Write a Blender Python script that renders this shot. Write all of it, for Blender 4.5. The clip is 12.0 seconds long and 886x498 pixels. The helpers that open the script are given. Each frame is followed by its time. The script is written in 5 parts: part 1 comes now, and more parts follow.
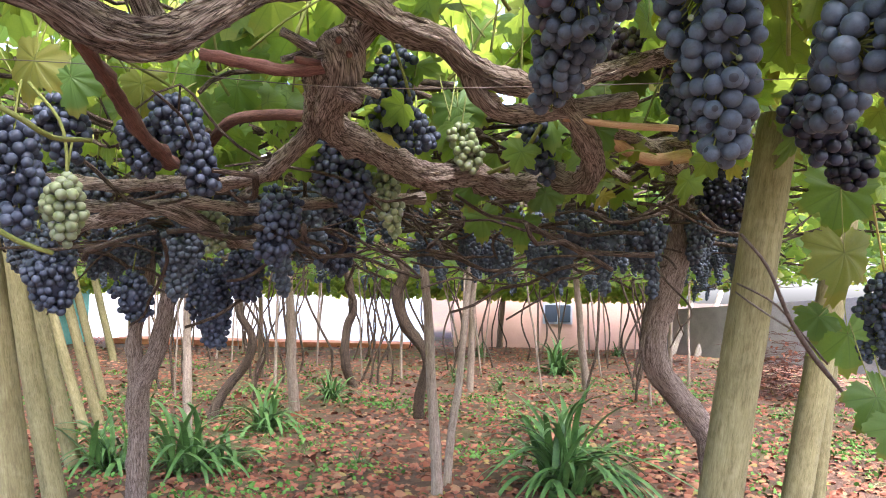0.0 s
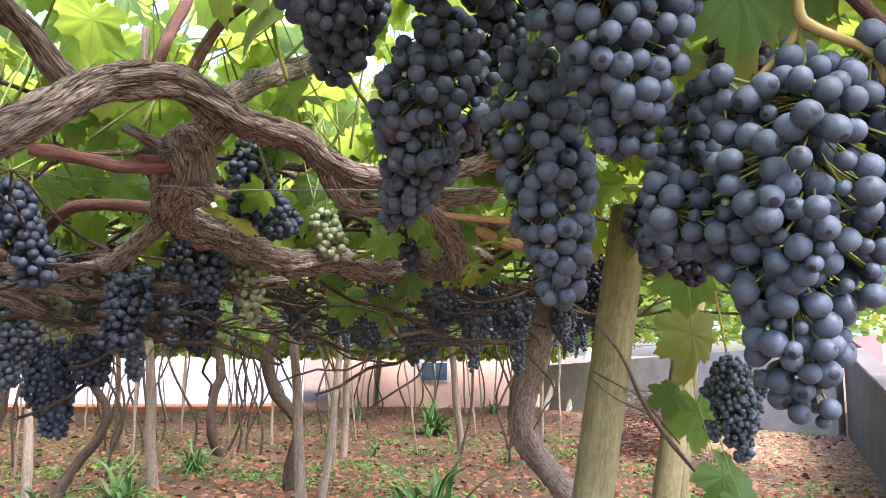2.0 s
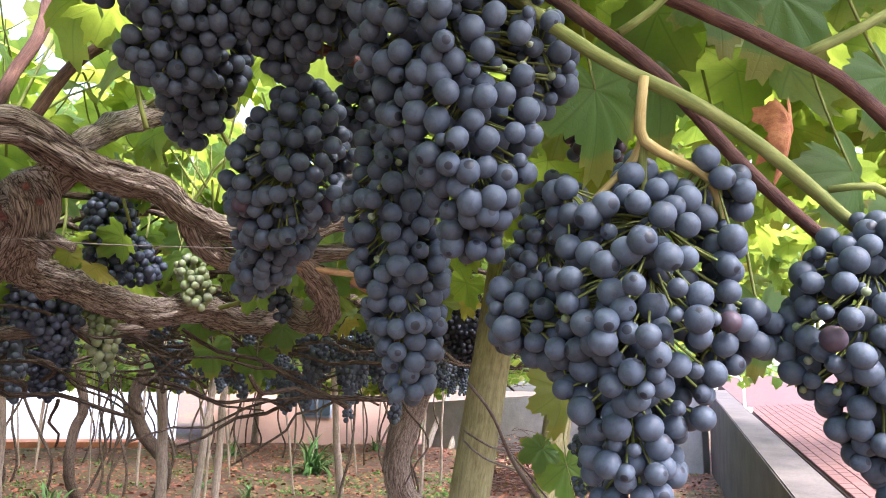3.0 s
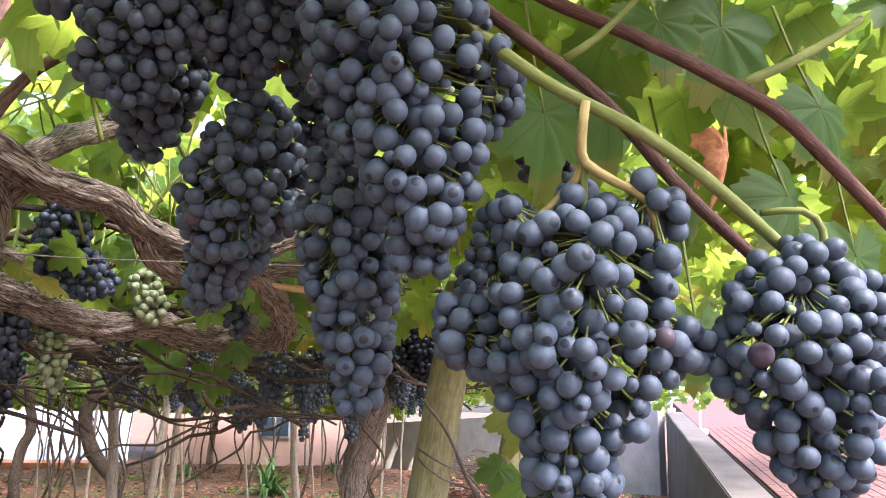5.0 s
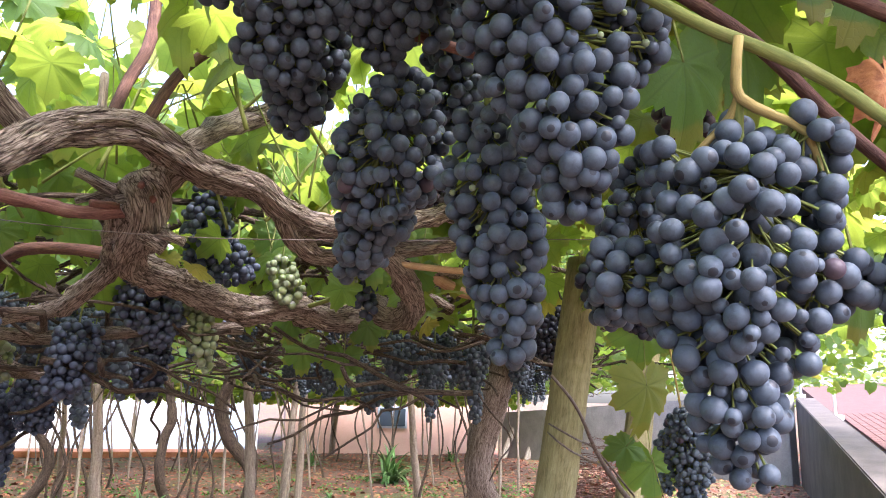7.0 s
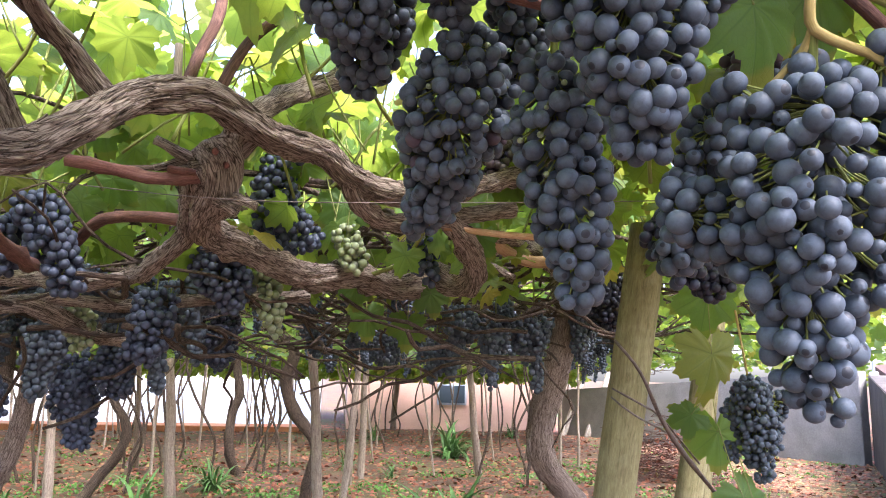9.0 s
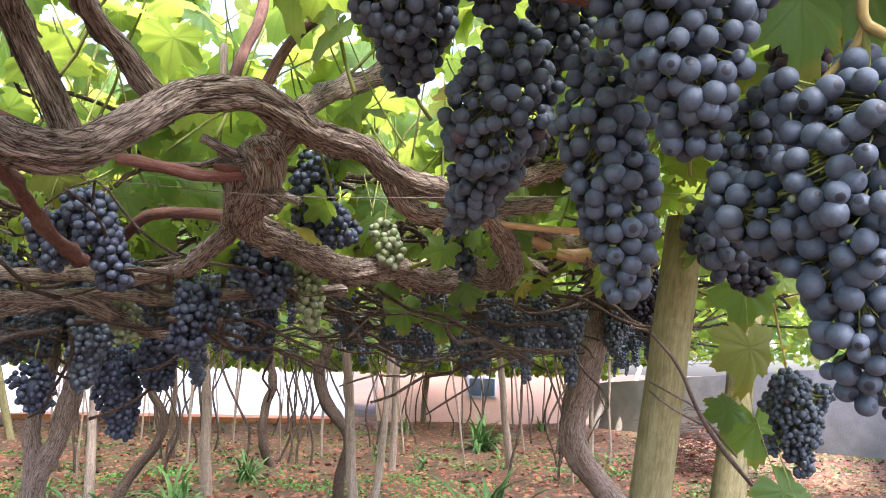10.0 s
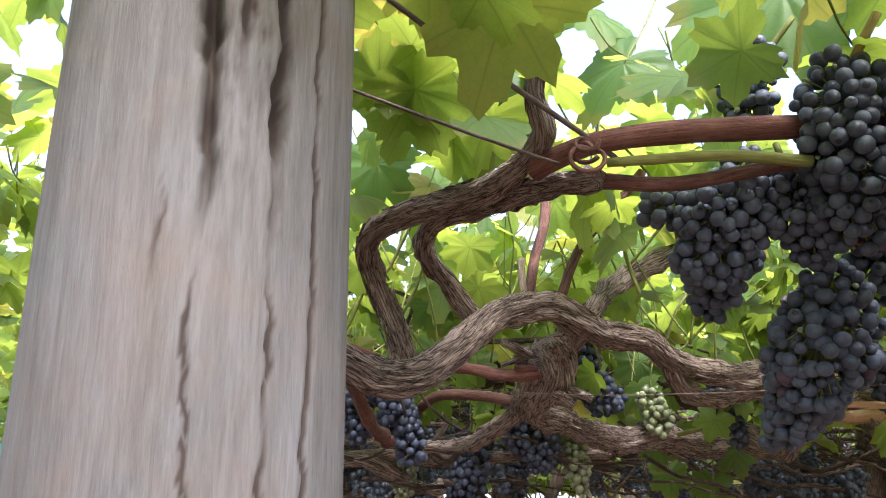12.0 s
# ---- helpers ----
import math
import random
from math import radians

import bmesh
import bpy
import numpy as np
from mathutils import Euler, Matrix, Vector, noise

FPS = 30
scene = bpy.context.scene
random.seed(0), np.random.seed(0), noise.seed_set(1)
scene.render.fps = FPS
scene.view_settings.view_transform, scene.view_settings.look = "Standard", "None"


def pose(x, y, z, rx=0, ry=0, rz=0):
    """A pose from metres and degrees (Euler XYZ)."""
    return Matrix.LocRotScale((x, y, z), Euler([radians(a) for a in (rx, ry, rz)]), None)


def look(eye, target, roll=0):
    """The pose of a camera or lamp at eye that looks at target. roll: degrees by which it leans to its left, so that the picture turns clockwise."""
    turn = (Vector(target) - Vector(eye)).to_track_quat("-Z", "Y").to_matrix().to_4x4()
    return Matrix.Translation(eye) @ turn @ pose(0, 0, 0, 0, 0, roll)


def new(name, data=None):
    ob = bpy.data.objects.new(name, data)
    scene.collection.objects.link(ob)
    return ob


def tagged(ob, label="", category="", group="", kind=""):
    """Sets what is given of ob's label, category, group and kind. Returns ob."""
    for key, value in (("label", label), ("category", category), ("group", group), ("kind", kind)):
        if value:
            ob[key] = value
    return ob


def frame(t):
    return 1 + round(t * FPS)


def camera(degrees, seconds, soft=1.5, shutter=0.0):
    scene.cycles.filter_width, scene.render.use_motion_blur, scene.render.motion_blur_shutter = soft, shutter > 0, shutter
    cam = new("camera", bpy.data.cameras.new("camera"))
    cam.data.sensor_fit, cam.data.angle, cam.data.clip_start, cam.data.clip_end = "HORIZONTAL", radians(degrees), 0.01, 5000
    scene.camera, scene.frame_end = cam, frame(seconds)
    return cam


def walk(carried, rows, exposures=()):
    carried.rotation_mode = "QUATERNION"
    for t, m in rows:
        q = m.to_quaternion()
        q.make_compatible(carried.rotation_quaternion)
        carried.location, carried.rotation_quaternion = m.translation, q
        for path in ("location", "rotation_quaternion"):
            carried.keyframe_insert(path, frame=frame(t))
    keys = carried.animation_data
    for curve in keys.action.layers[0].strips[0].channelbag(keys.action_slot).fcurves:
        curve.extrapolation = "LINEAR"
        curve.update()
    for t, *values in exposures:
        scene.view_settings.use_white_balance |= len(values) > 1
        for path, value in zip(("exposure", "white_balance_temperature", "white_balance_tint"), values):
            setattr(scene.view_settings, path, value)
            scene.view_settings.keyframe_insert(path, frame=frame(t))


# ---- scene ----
# ---------------------------------------------------------------- camera and walk
EXPO = 3.03
cam = camera(62.0, 12.0, 0.95)
PATH = [
    (0, (0.021, 0.051, 0.7), (0.013, 2.047, 0.832), 1.2),
    (0.5, (0.012, 0.029, 0.705), (0.002, 2.023, 0.858), 1.2),
    (1, (0.019, 0.027, 0.722), (0.008, 2.02, 0.892), 1.3),
    (1.5, (0.029, 0.036, 0.748), (0.101, 2.025, 0.948), 1.2),
    (2, (0.068, 0.068, 0.81), (0.383, 2.023, 1.092), 0.5),
    (2.5, (0.096, 0.07, 0.85), (0.595, 1.979, 1.178), 0.4),
    (3, (0.12, 0.081, 0.884), (0.715, 1.954, 1.257), 1.4),
    (3.5, (0.133, 0.076, 0.886), (0.784, 1.926, 1.275), 1.7),
    (3.7, (0.137, 0.077, 0.882), (0.801, 1.921, 1.28), 1.7),
    (5.3, (0.124, 0.059, 0.873), (0.807, 1.888, 1.304), 1.7),
    (5.5, (0.115, 0.065, 0.866), (0.778, 1.904, 1.292), 1.4),
    (6, (0.101, 0.064, 0.856), (0.692, 1.93, 1.266), 1.1),
    (6.5, (0.089, 0.063, 0.845), (0.602, 1.953, 1.25), 1.0),
    (7, (0.078, 0.058, 0.826), (0.489, 1.974, 1.227), 1.1),
    (7.5, (0.069, 0.053, 0.816), (0.373, 1.991, 1.205), 1.5),
    (9.5, (0.054, 0.039, 0.779), (0.293, 1.997, 1.109), 1.3),
    (10, (0.035, 0.031, 0.782), (0.221, 1.996, 1.105), 1.4),
    (10.5, (0.016, 0.035, 0.784), (0.151, 2.004, 1.109), 1.5),
    (11, (-0.011, 0.025, 0.795), (0.046, 1.997, 1.125), 1.8),
    (11.5, (-0.082, -0.043, 0.867), (-0.225, 1.893, 1.347), 1.4),
    (12, (-0.143, -0.141, 0.942), (-0.521, 1.733, 1.529), 3.3),
]
walk(cam, [(t, look(eye, target, roll)) for t, eye, target, roll in PATH], exposures=[(0.0, EXPO, 5950, 23), (11.0, EXPO, 5950, 23), (11.5, EXPO + 0.12, 5950, 23), (12.0, EXPO - 0.42, 6050, 23)])

# ---------------------------------------------------------------- world and light
world = bpy.data.worlds.new("world")
scene.world = world
world.use_nodes = True
wn = world.node_tree.nodes
sky = wn.new("ShaderNodeTexSky")
sky.sky_type = "NISHITA"
sky.sun_disc = False
sky.sun_elevation = radians(55)
sky.sun_rotation = radians(150)
sky.air_density, sky.dust_density, sky.ozone_density = 1.0, 4.0, 1.0
wn["Background"].inputs["Strength"].default_value = 0.15
world.node_tree.links.new(sky.outputs[0], wn["Background"].inputs["Color"])

sun_data = bpy.data.lights.new("sun", "SUN")
sun_data.energy, sun_data.angle, sun_data.color = 2.0, radians(25), (1.0, 0.96, 0.9)
sun = new("sun", sun_data)
sun.matrix_world = look((3.5, -6.0, 10.0), (0.0, 0.0, 0.0))


# ---------------------------------------------------------------- node helpers
class Mat:
    """A small wrapper to write node materials in few lines."""

    def __init__(self, name):
        self.m = bpy.data.materials.new(name)
        self.m.use_nodes = True
        self.t = self.m.node_tree
        self.n = self.t.nodes
        self.p = self.n["Principled BSDF"]
        self.o = self.n["Material Output"]

    def link(self, a, b):
        self.t.links.new(a, b)
        return self

    def node(self, kind):
        return self.n.new("ShaderNode" + kind)

    def coords(self, attr=""):
        if attr:
            nd = self.node("Attribute")
            nd.attribute_name = attr
            return nd.outputs["Vector"]
        return self.node("TexCoord").outputs["Object"]

    def place(self):
        return self.node("NewGeometry").outputs["Position"]

    def noise(self, vec, scale, detail=5.0, rough=0.6, distort=0.0):
        nd = self.node("TexNoise")
        self.link(vec, nd.inputs["Vector"])
        for k, v in (("Scale", scale), ("Detail", detail), ("Roughness", rough), ("Distortion", distort)):
            nd.inputs[k].default_value = v
        return nd.outputs["Fac"]

    def voronoi(self, vec, scale, out="Distance"):
        nd = self.node("TexVoronoi")
        self.link(vec, nd.inputs["Vector"])
        nd.inputs["Scale"].default_value = scale
        return nd.outputs[out]

    def ramp(self, fac, stops):
        nd = self.node("ValToRGB")
        el = nd.color_ramp.elements
        while len(el) < len(stops):
            el.new(0.5)
        for e, (pos, col) in zip(el, stops):
            e.position = pos
            e.color = (*col, 1.0) if len(col) == 3 else col
        self.link(fac, nd.inputs[0])
        return nd.outputs[0]

    def math(self, op, a, b=None, c=None, clamp=False):
        nd = self.node("Math")
        nd.operation, nd.use_clamp = op, clamp
        for i, v in enumerate((a, b, c)):
            if v is None:
                continue
            if isinstance(v, (int, float)):
                nd.inputs[i].default_value = v
            else:
                self.link(v, nd.inputs[i])
        return nd.outputs[0]

    def mix(self, fac, a, b, blend="MIX"):
        nd = self.node("Mix")
        nd.data_type, nd.blend_type = "RGBA", blend
        for sock, v in ((nd.inputs[0], fac), (nd.inputs[6], a), (nd.inputs[7], b)):
            if isinstance(v, (int, float)):
                sock.default_value = v
            elif isinstance(v, tuple):
                sock.default_value = (*v, 1.0)
            else:
                self.link(v, sock)
        return nd.outputs[2]

    def random(self):
        a = self.node("ObjectInfo").outputs["Random"]
        b = self.node("NewGeometry").outputs["Random Per Island"]
        return self.math("FRACT", self.math("ADD", a, b))

    def bump(self, height, strength, dist=0.01):
        nd = self.node("Bump")
        nd.inputs["Strength"].default_value = strength
        nd.inputs["Distance"].default_value = dist
        self.link(height, nd.inputs["Height"])
        self.link(nd.outputs[0], self.p.inputs["Normal"])
        return nd.outputs[0]

    def set(self, color=None, rough=None, metal=None, spec=None):
        for key, v in (("Base Color", color), ("Roughness", rough), ("Metallic", metal), ("Specular IOR Level", spec)):
            if v is None:
                continue
            if isinstance(v, tuple):
                self.p.inputs[key].default_value = (*v, 1.0)
            elif isinstance(v, (int, float)):
                self.p.inputs[key].default_value = v
            else:
                self.link(v, self.p.inputs[key])
        return self


def bark_material(name, dark, mid, light, scale=1.0, strength=0.9):
    k = Mat(name)
    g = k.coords("grain")
    fine = k.noise(g, 20.0 * scale, 8.0, 0.75, 0.5)
    wide = k.noise(g, 3.0 * scale, 5.0, 0.6, 0.4)
    both = k.math("ADD", k.math("MULTIPLY", fine, 0.62), k.math("MULTIPLY", wide, 0.38))
    fissure = k.ramp(k.math("ABSOLUTE", k.math("SUBTRACT", k.noise(g, 6.0 * scale, 4.0, 0.6, 1.0), 0.5)), [(0.004, (0, 0, 0)), (0.035, (1, 1, 1))])
    both = k.math("ADD", k.math("MULTIPLY", both, 0.82), k.math("MULTIPLY", k.math("SUBTRACT", fissure, 0.3), 0.18 * min(1.0, strength)))
    plate = k.node("TexVoronoi")
    plate.feature = "DISTANCE_TO_EDGE"
    squash = k.node("Mapping")
    squash.inputs["Scale"].default_value = (1.0, 1.0, 1.3)
    k.link(g, squash.inputs["Vector"])
    warp = k.node("TexNoise")
    warp.inputs["Scale"].default_value = 3.0 * scale
    k.link(g, warp.inputs["Vector"])
    shift = k.node("VectorMath")
    shift.operation = "MULTIPLY_ADD"
    k.link(warp.outputs["Color"], shift.inputs[0])
    shift.inputs[1].default_value = (0.22, 0.22, 0.5)
    k.link(squash.outputs[0], shift.inputs[2])
    k.link(shift.outputs[0], plate.inputs["Vector"])
    plate.inputs["Scale"].default_value = 6.5 * scale
    groove = k.ramp(plate.outputs["Distance"], [(0.0, (0, 0, 0)), (0.16, (1, 1, 1))])
    flake = min(1.0, strength) ** 2
    both = k.math("ADD", k.math("MULTIPLY", both, 1.0 - 0.16 * flake), k.math("MULTIPLY", groove, 0.16 * flake))
    col = k.ramp(both, [(0.36, dark), (0.5, mid), (0.62, light)])
    spots = k.noise(k.place(), 26.0, 4.0, 0.6)
    col = k.mix(k.math("MULTIPLY", k.ramp(spots, [(0.5, (0, 0, 0)), (0.72, (1, 1, 1))]), 0.3), col, light)
    k.set(col, 0.88, 0.0, 0.25)
    k.bump(both, strength, 0.02)
    return k.m


def leaf_material(name, deep, fresh, through_light, yellow, edge=0.0, clear=0.5):
    """A thin leaf with pale veins, letting light through."""
    k = Mat(name)
    uv_node = k.node("UVMap")
    uv_node.uv_map = "leaf"
    uv = uv_node.outputs[0]
    sep = k.node("SeparateXYZ")
    k.link(uv, sep.inputs[0])
    x, y = sep.outputs[0], sep.outputs[1]
    vein = None
    for a in (90, 38, 142, -18, 198):
        s, c = math.sin(radians(a)), math.cos(radians(a))
        across = k.math("ABSOLUTE", k.math("ADD", k.math("MULTIPLY", x, s), k.math("MULTIPLY", y, -c)))
        along = k.math("ADD", k.math("MULTIPLY", x, c), k.math("MULTIPLY", y, s))
        behind = k.math("MULTIPLY", k.math("LESS_THAN", along, 0.0), 9.0)
        rib = k.math("ADD", k.math("ADD", across, behind), k.math("MULTIPLY", along, 0.012))
        vein = rib if vein is None else k.math("MINIMUM", vein, rib)
    main = k.ramp(vein, [(0.006, (1, 1, 1)), (0.03, (0, 0, 0))])
    cells = k.node("TexVoronoi")
    cells.feature = "DISTANCE_TO_EDGE"
    k.link(uv, cells.inputs["Vector"])
    cells.inputs["Scale"].default_value = 11.0
    net = k.ramp(cells.outputs["Distance"], [(0.0, (1, 1, 1)), (0.09, (0, 0, 0))])
    veins = k.math("MAXIMUM", main, k.math("MULTIPLY", net, 0.35))
    rnd = k.random()
    blot = k.noise(k.place(), 18.0, 4.0, 0.6)
    base = k.mix(rnd, deep, fresh)
    base = k.mix(k.math("MULTIPLY", blot, 0.5), base, fresh)
    turn = k.ramp(rnd, [(0.86, (0, 0, 0)), (0.98, (1, 1, 1))])
    base = k.mix(turn, base, yellow)
    rim = k.math("MULTIPLY", k.ramp(k.math("ADD", k.math("POWER", k.math("ADD", k.math("MULTIPLY", x, x), k.math("MULTIPLY", y, y)), 0.5), k.math("MULTIPLY", blot, 0.35)), [(0.95, (0, 0, 0)), (1.1, (1, 1, 1))]), edge)
    base = k.mix(rim, base, (0.22, 0.17, 0.04))
    base = k.mix(k.math("MULTIPLY", veins, 0.16), base, (0.17, 0.22, 0.05))
    k.set(base, 0.5, 0.0, 0.25)
    k.bump(k.math("ADD", k.math("MULTIPLY", veins, -0.5), k.math("MULTIPLY", blot, 0.6)), 0.35, 0.006)
    tl = k.node("BsdfTranslucent")
    glow = k.mix(k.math("FRACT", k.math("MULTIPLY", rnd, 7.0)), tuple(c * 0.6 for c in through_light), through_light)
    glow = k.mix(turn, glow, (0.42, 0.36, 0.06))
    glow = k.mix(k.math("MULTIPLY", blot, 0.45), glow, (0.12, 0.22, 0.03))
    glow = k.mix(k.math("MULTIPLY", veins, 0.42), glow, (0.07, 0.12, 0.02))
    k.link(glow, tl.inputs["Color"])
    mx = k.node("MixShader")
    mx.inputs[0].default_value = clear
    k.link(k.p.outputs[0], mx.inputs[1])
    k.link(tl.outputs[0], mx.inputs[2])
    k.link(mx.outputs[0], k.o.inputs["Surface"])
    return k.m


def berry_material(name, dark, bloom, much, through_light=None):
    """Grape skin with a dusty bloom, rubbed off in places."""
    k = Mat(name)
    v = k.place()
    rnd = k.random()
    dust = k.noise(v, 70.0, 4.0, 0.6)
    fine = k.noise(v, 420.0, 3.0, 0.7)
    amount = k.math("ADD", k.math("MULTIPLY", k.math("ADD", k.math("MULTIPLY", dust, 0.8), k.math("MULTIPLY", fine, 0.35)), much), k.math("MULTIPLY", rnd, 0.22), clamp=True)
    ob_v = k.coords()
    worn = k.noise(ob_v, 1.7, 5.0, 0.62, 0.6)
    scratch = k.ramp(k.math("ABSOLUTE", k.math("SUBTRACT", k.noise(ob_v, 2.6, 3.0, 0.6, 1.2), 0.5)), [(0.0, (1, 1, 1)), (0.012, (0, 0, 0))])
    amount = k.math("MULTIPLY", amount, k.ramp(worn, [(0.36, (0.7, 0.7, 0.7)), (0.52, (1, 1, 1))]))
    amount = k.math("ADD", amount, k.math("MULTIPLY", scratch, 0.12), clamp=True)
    split = k.node("SeparateXYZ")
    k.link(ob_v, split.inputs[0])
    amount = k.math("MULTIPLY", amount, k.ramp(split.outputs[2], [(0.993, (1, 1, 1)), (0.998, (0.15, 0.15, 0.15))]))
    body = k.mix(k.ramp(rnd, [(0.9, (0, 0, 0)), (1.0, (1, 1, 1))]), dark, tuple(min(1.0, c * 1.7 + 0.02) for c in dark))
    k.set(k.mix(amount, body, bloom), k.math("ADD", k.math("MULTIPLY", amount, 0.3), 0.42, clamp=True), 0.0, 0.32)
    k.bump(fine, 0.12, 0.002)
    if through_light:
        k.p.inputs["Subsurface Weight"].default_value = 0.4
        k.p.inputs["Subsurface Radius"].default_value = through_light
        k.p.inputs["Subsurface Scale"].default_value = 0.01
    return k.m


def plain_material(name, a, b, scale, rough=0.85, strength=0.3, metal=0.0, fine=None, dist=0.01):
    k = Mat(name)
    v = k.place()
    n1, n2 = k.noise(v, scale, 5.0, 0.6), k.noise(v, fine or scale * 9.0, 4.0, 0.65)
    f = k.math("ADD", k.math("MULTIPLY", n1, 0.6), k.math("MULTIPLY", n2, 0.4))
    k.set(k.ramp(f, [(0.36, a), (0.64, b)]), rough, metal, 0.3)
    k.bump(f, strength, dist)
    return k.m


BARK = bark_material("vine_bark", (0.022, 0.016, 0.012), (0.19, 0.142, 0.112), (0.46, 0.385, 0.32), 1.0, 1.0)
# BARK in darker tones: the shade under the canopy is in the colour
BARK_SHADED = bark_material("shaded_vine_bark", (0.02, 0.014, 0.011), (0.07, 0.048, 0.036), (0.16, 0.12, 0.09))
TRUNK = bark_material("trunk_bark", (0.06, 0.042, 0.033), (0.2, 0.15, 0.12), (0.42, 0.34, 0.29))
CANE = bark_material("brown_cane", (0.045, 0.022, 0.018), (0.13, 0.065, 0.05), (0.25, 0.15, 0.11), 1.0, 0.35)
CANE_RED = bark_material("red_cane", (0.08, 0.034, 0.028), (0.17, 0.08, 0.062), (0.3, 0.185, 0.145), 0.8, 0.4)
CANE_GREEN = bark_material("green_cane", (0.1, 0.12, 0.03), (0.19, 0.21, 0.06), (0.29, 0.28, 0.11), 0.6, 0.15)
STEM_TAN = bark_material("tan_stem", (0.22, 0.17, 0.06), (0.36, 0.27, 0.1), (0.45, 0.36, 0.16), 0.8, 0.15)
CANE_DRY = bark_material("dry_cane", (0.25, 0.15, 0.08), (0.42, 0.28, 0.16), (0.55, 0.4, 0.26), 0.8, 0.3)
POST_GREEN = bark_material("treated_post", (0.12, 0.105, 0.05), (0.22, 0.2, 0.1), (0.31, 0.285, 0.17), 0.3, 0.25)
POST_GREY = bark_material("weathered_post", (0.2, 0.175, 0.14), (0.44, 0.4, 0.34), (0.6, 0.56, 0.5), 0.35, 0.45)
k = Mat("cracked_post")
pg = k.coords("grain")
p1, p2, p3 = k.noise(pg, 7.0, 7.0, 0.7, 0.4), k.noise(pg, 1.4, 4.0, 0.6, 0.3), k.noise(k.place(), 9.0, 5.0, 0.65)
pc = k.ramp(k.math("ADD", k.math("MULTIPLY", p1, 0.5), k.math("MULTIPLY", p2, 0.5)), [(0.34, (0.1, 0.096, 0.083)), (0.5, (0.152, 0.149, 0.137)), (0.66, (0.205, 0.205, 0.195))])
pc = k.mix(k.math("MULTIPLY", k.ramp(p3, [(0.48, (0, 0, 0)), (0.68, (1, 1, 1))]), 0.35), pc, (0.2, 0.15, 0.11))
# per-vertex darkness: shade painted into the cracks, plus the rotten strip
st = k.node("Attribute")
st.attribute_name = "shade_rot"
shade_rot_fac = k.math("MULTIPLY", st.outputs["Fac"], k.math("ADD", 0.75, p1), clamp=True)
k.set(k.mix(k.math("MULTIPLY", shade_rot_fac, 0.9), pc, (0.05, 0.036, 0.026)), 0.85, 0.0, 0.25)
k.bump(k.math("ADD", p1, k.math("MULTIPLY", p3, 0.5)), 0.4, 0.006)
POST_CRACKED = k.m
STAKE = bark_material("grey_stake", (0.13, 0.1, 0.08), (0.3, 0.24, 0.19), (0.45, 0.38, 0.31), 0.8, 0.5)
LEAF = leaf_material("vine_leaf", (0.04, 0.09, 0.025), (0.09, 0.17, 0.04), (0.48, 0.6, 0.075), (0.28, 0.24, 0.05), 0.3, 0.6)
LEAF_DARK = leaf_material("dark_vine_leaf", (0.04, 0.095, 0.025), (0.075, 0.15, 0.04), (0.3, 0.42, 0.05), (0.2, 0.2, 0.05), 0.7, 0.5)
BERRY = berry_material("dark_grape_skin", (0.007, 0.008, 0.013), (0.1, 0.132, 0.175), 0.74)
# BERRY with a dimmer bloom, so shade on the middle bunches is coloured in
BERRY_SHADED = berry_material("shaded_grape_skin", (0.006, 0.007, 0.016), (0.08, 0.105, 0.165), 0.6)
BERRY_GREEN = berry_material("green_grape_skin", (0.12, 0.15, 0.07), (0.27, 0.31, 0.21), 0.55, (0.6, 0.8, 0.2))
BERRY_DULL = berry_material("reddish_grape_skin", (0.03, 0.014, 0.02), (0.11, 0.09, 0.115), 0.5)
WIRE = plain_material("rusty_wire", (0.06, 0.045, 0.038), (0.17, 0.14, 0.125), 60.0, 0.6, 0.1, 0.4)
BLADE = plain_material("strap_leaf", (0.045, 0.11, 0.03), (0.11, 0.22, 0.06), 9.0, 0.4, 0.1)
WEED = plain_material("weed_leaf", (0.05, 0.14, 0.02), (0.12, 0.26, 0.05), 7.0, 0.6, 0.1)
STRAW = plain_material("dry_grass", (0.3, 0.22, 0.11), (0.5, 0.4, 0.24), 20.0, 0.85, 0.1)
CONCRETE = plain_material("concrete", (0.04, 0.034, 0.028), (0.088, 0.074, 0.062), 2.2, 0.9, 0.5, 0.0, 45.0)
BLOCK = plain_material("block_wall", (0.17, 0.166, 0.16), (0.27, 0.264, 0.255), 2.5, 0.9, 0.4, 0.0, 40.0)
PINK = plain_material("pink_plaster", (0.54, 0.35, 0.28), (0.66, 0.45, 0.37), 1.3, 0.9, 0.15, 0.0, 30.0)
WHITE = plain_material("white_plaster", (0.62, 0.66, 0.72), (0.72, 0.76, 0.82), 1.5, 0.85, 0.15, 0.0, 30.0)
PALE_BLUE = plain_material("pale_blue_paint", (0.42, 0.56, 0.75), (0.6, 0.72, 0.86), 0.8, 0.7, 0.15, 0.0, 30.0)
TEAL = plain_material("teal_net", (0.07, 0.3, 0.27), (0.16, 0.42, 0.36), 8.0, 0.8, 0.3, 0.0, 120.0)
RAIL_BLUE = plain_material("blue_grey_paint", (0.3, 0.36, 0.45), (0.4, 0.47, 0.56), 14.0, 0.45, 0.1)
RAIL_WHITE = plain_material("white_paint", (0.66, 0.67, 0.68), (0.8, 0.8, 0.8), 12.0, 0.5, 0.1)
TERRACOTTA = plain_material("terracotta", (0.4, 0.14, 0.07), (0.58, 0.25, 0.14), 3.0, 0.85, 0.3)
GLASS_DARK = Mat("window_glass").set((0.04, 0.06, 0.08), 0.08, 0.0, 0.6).m
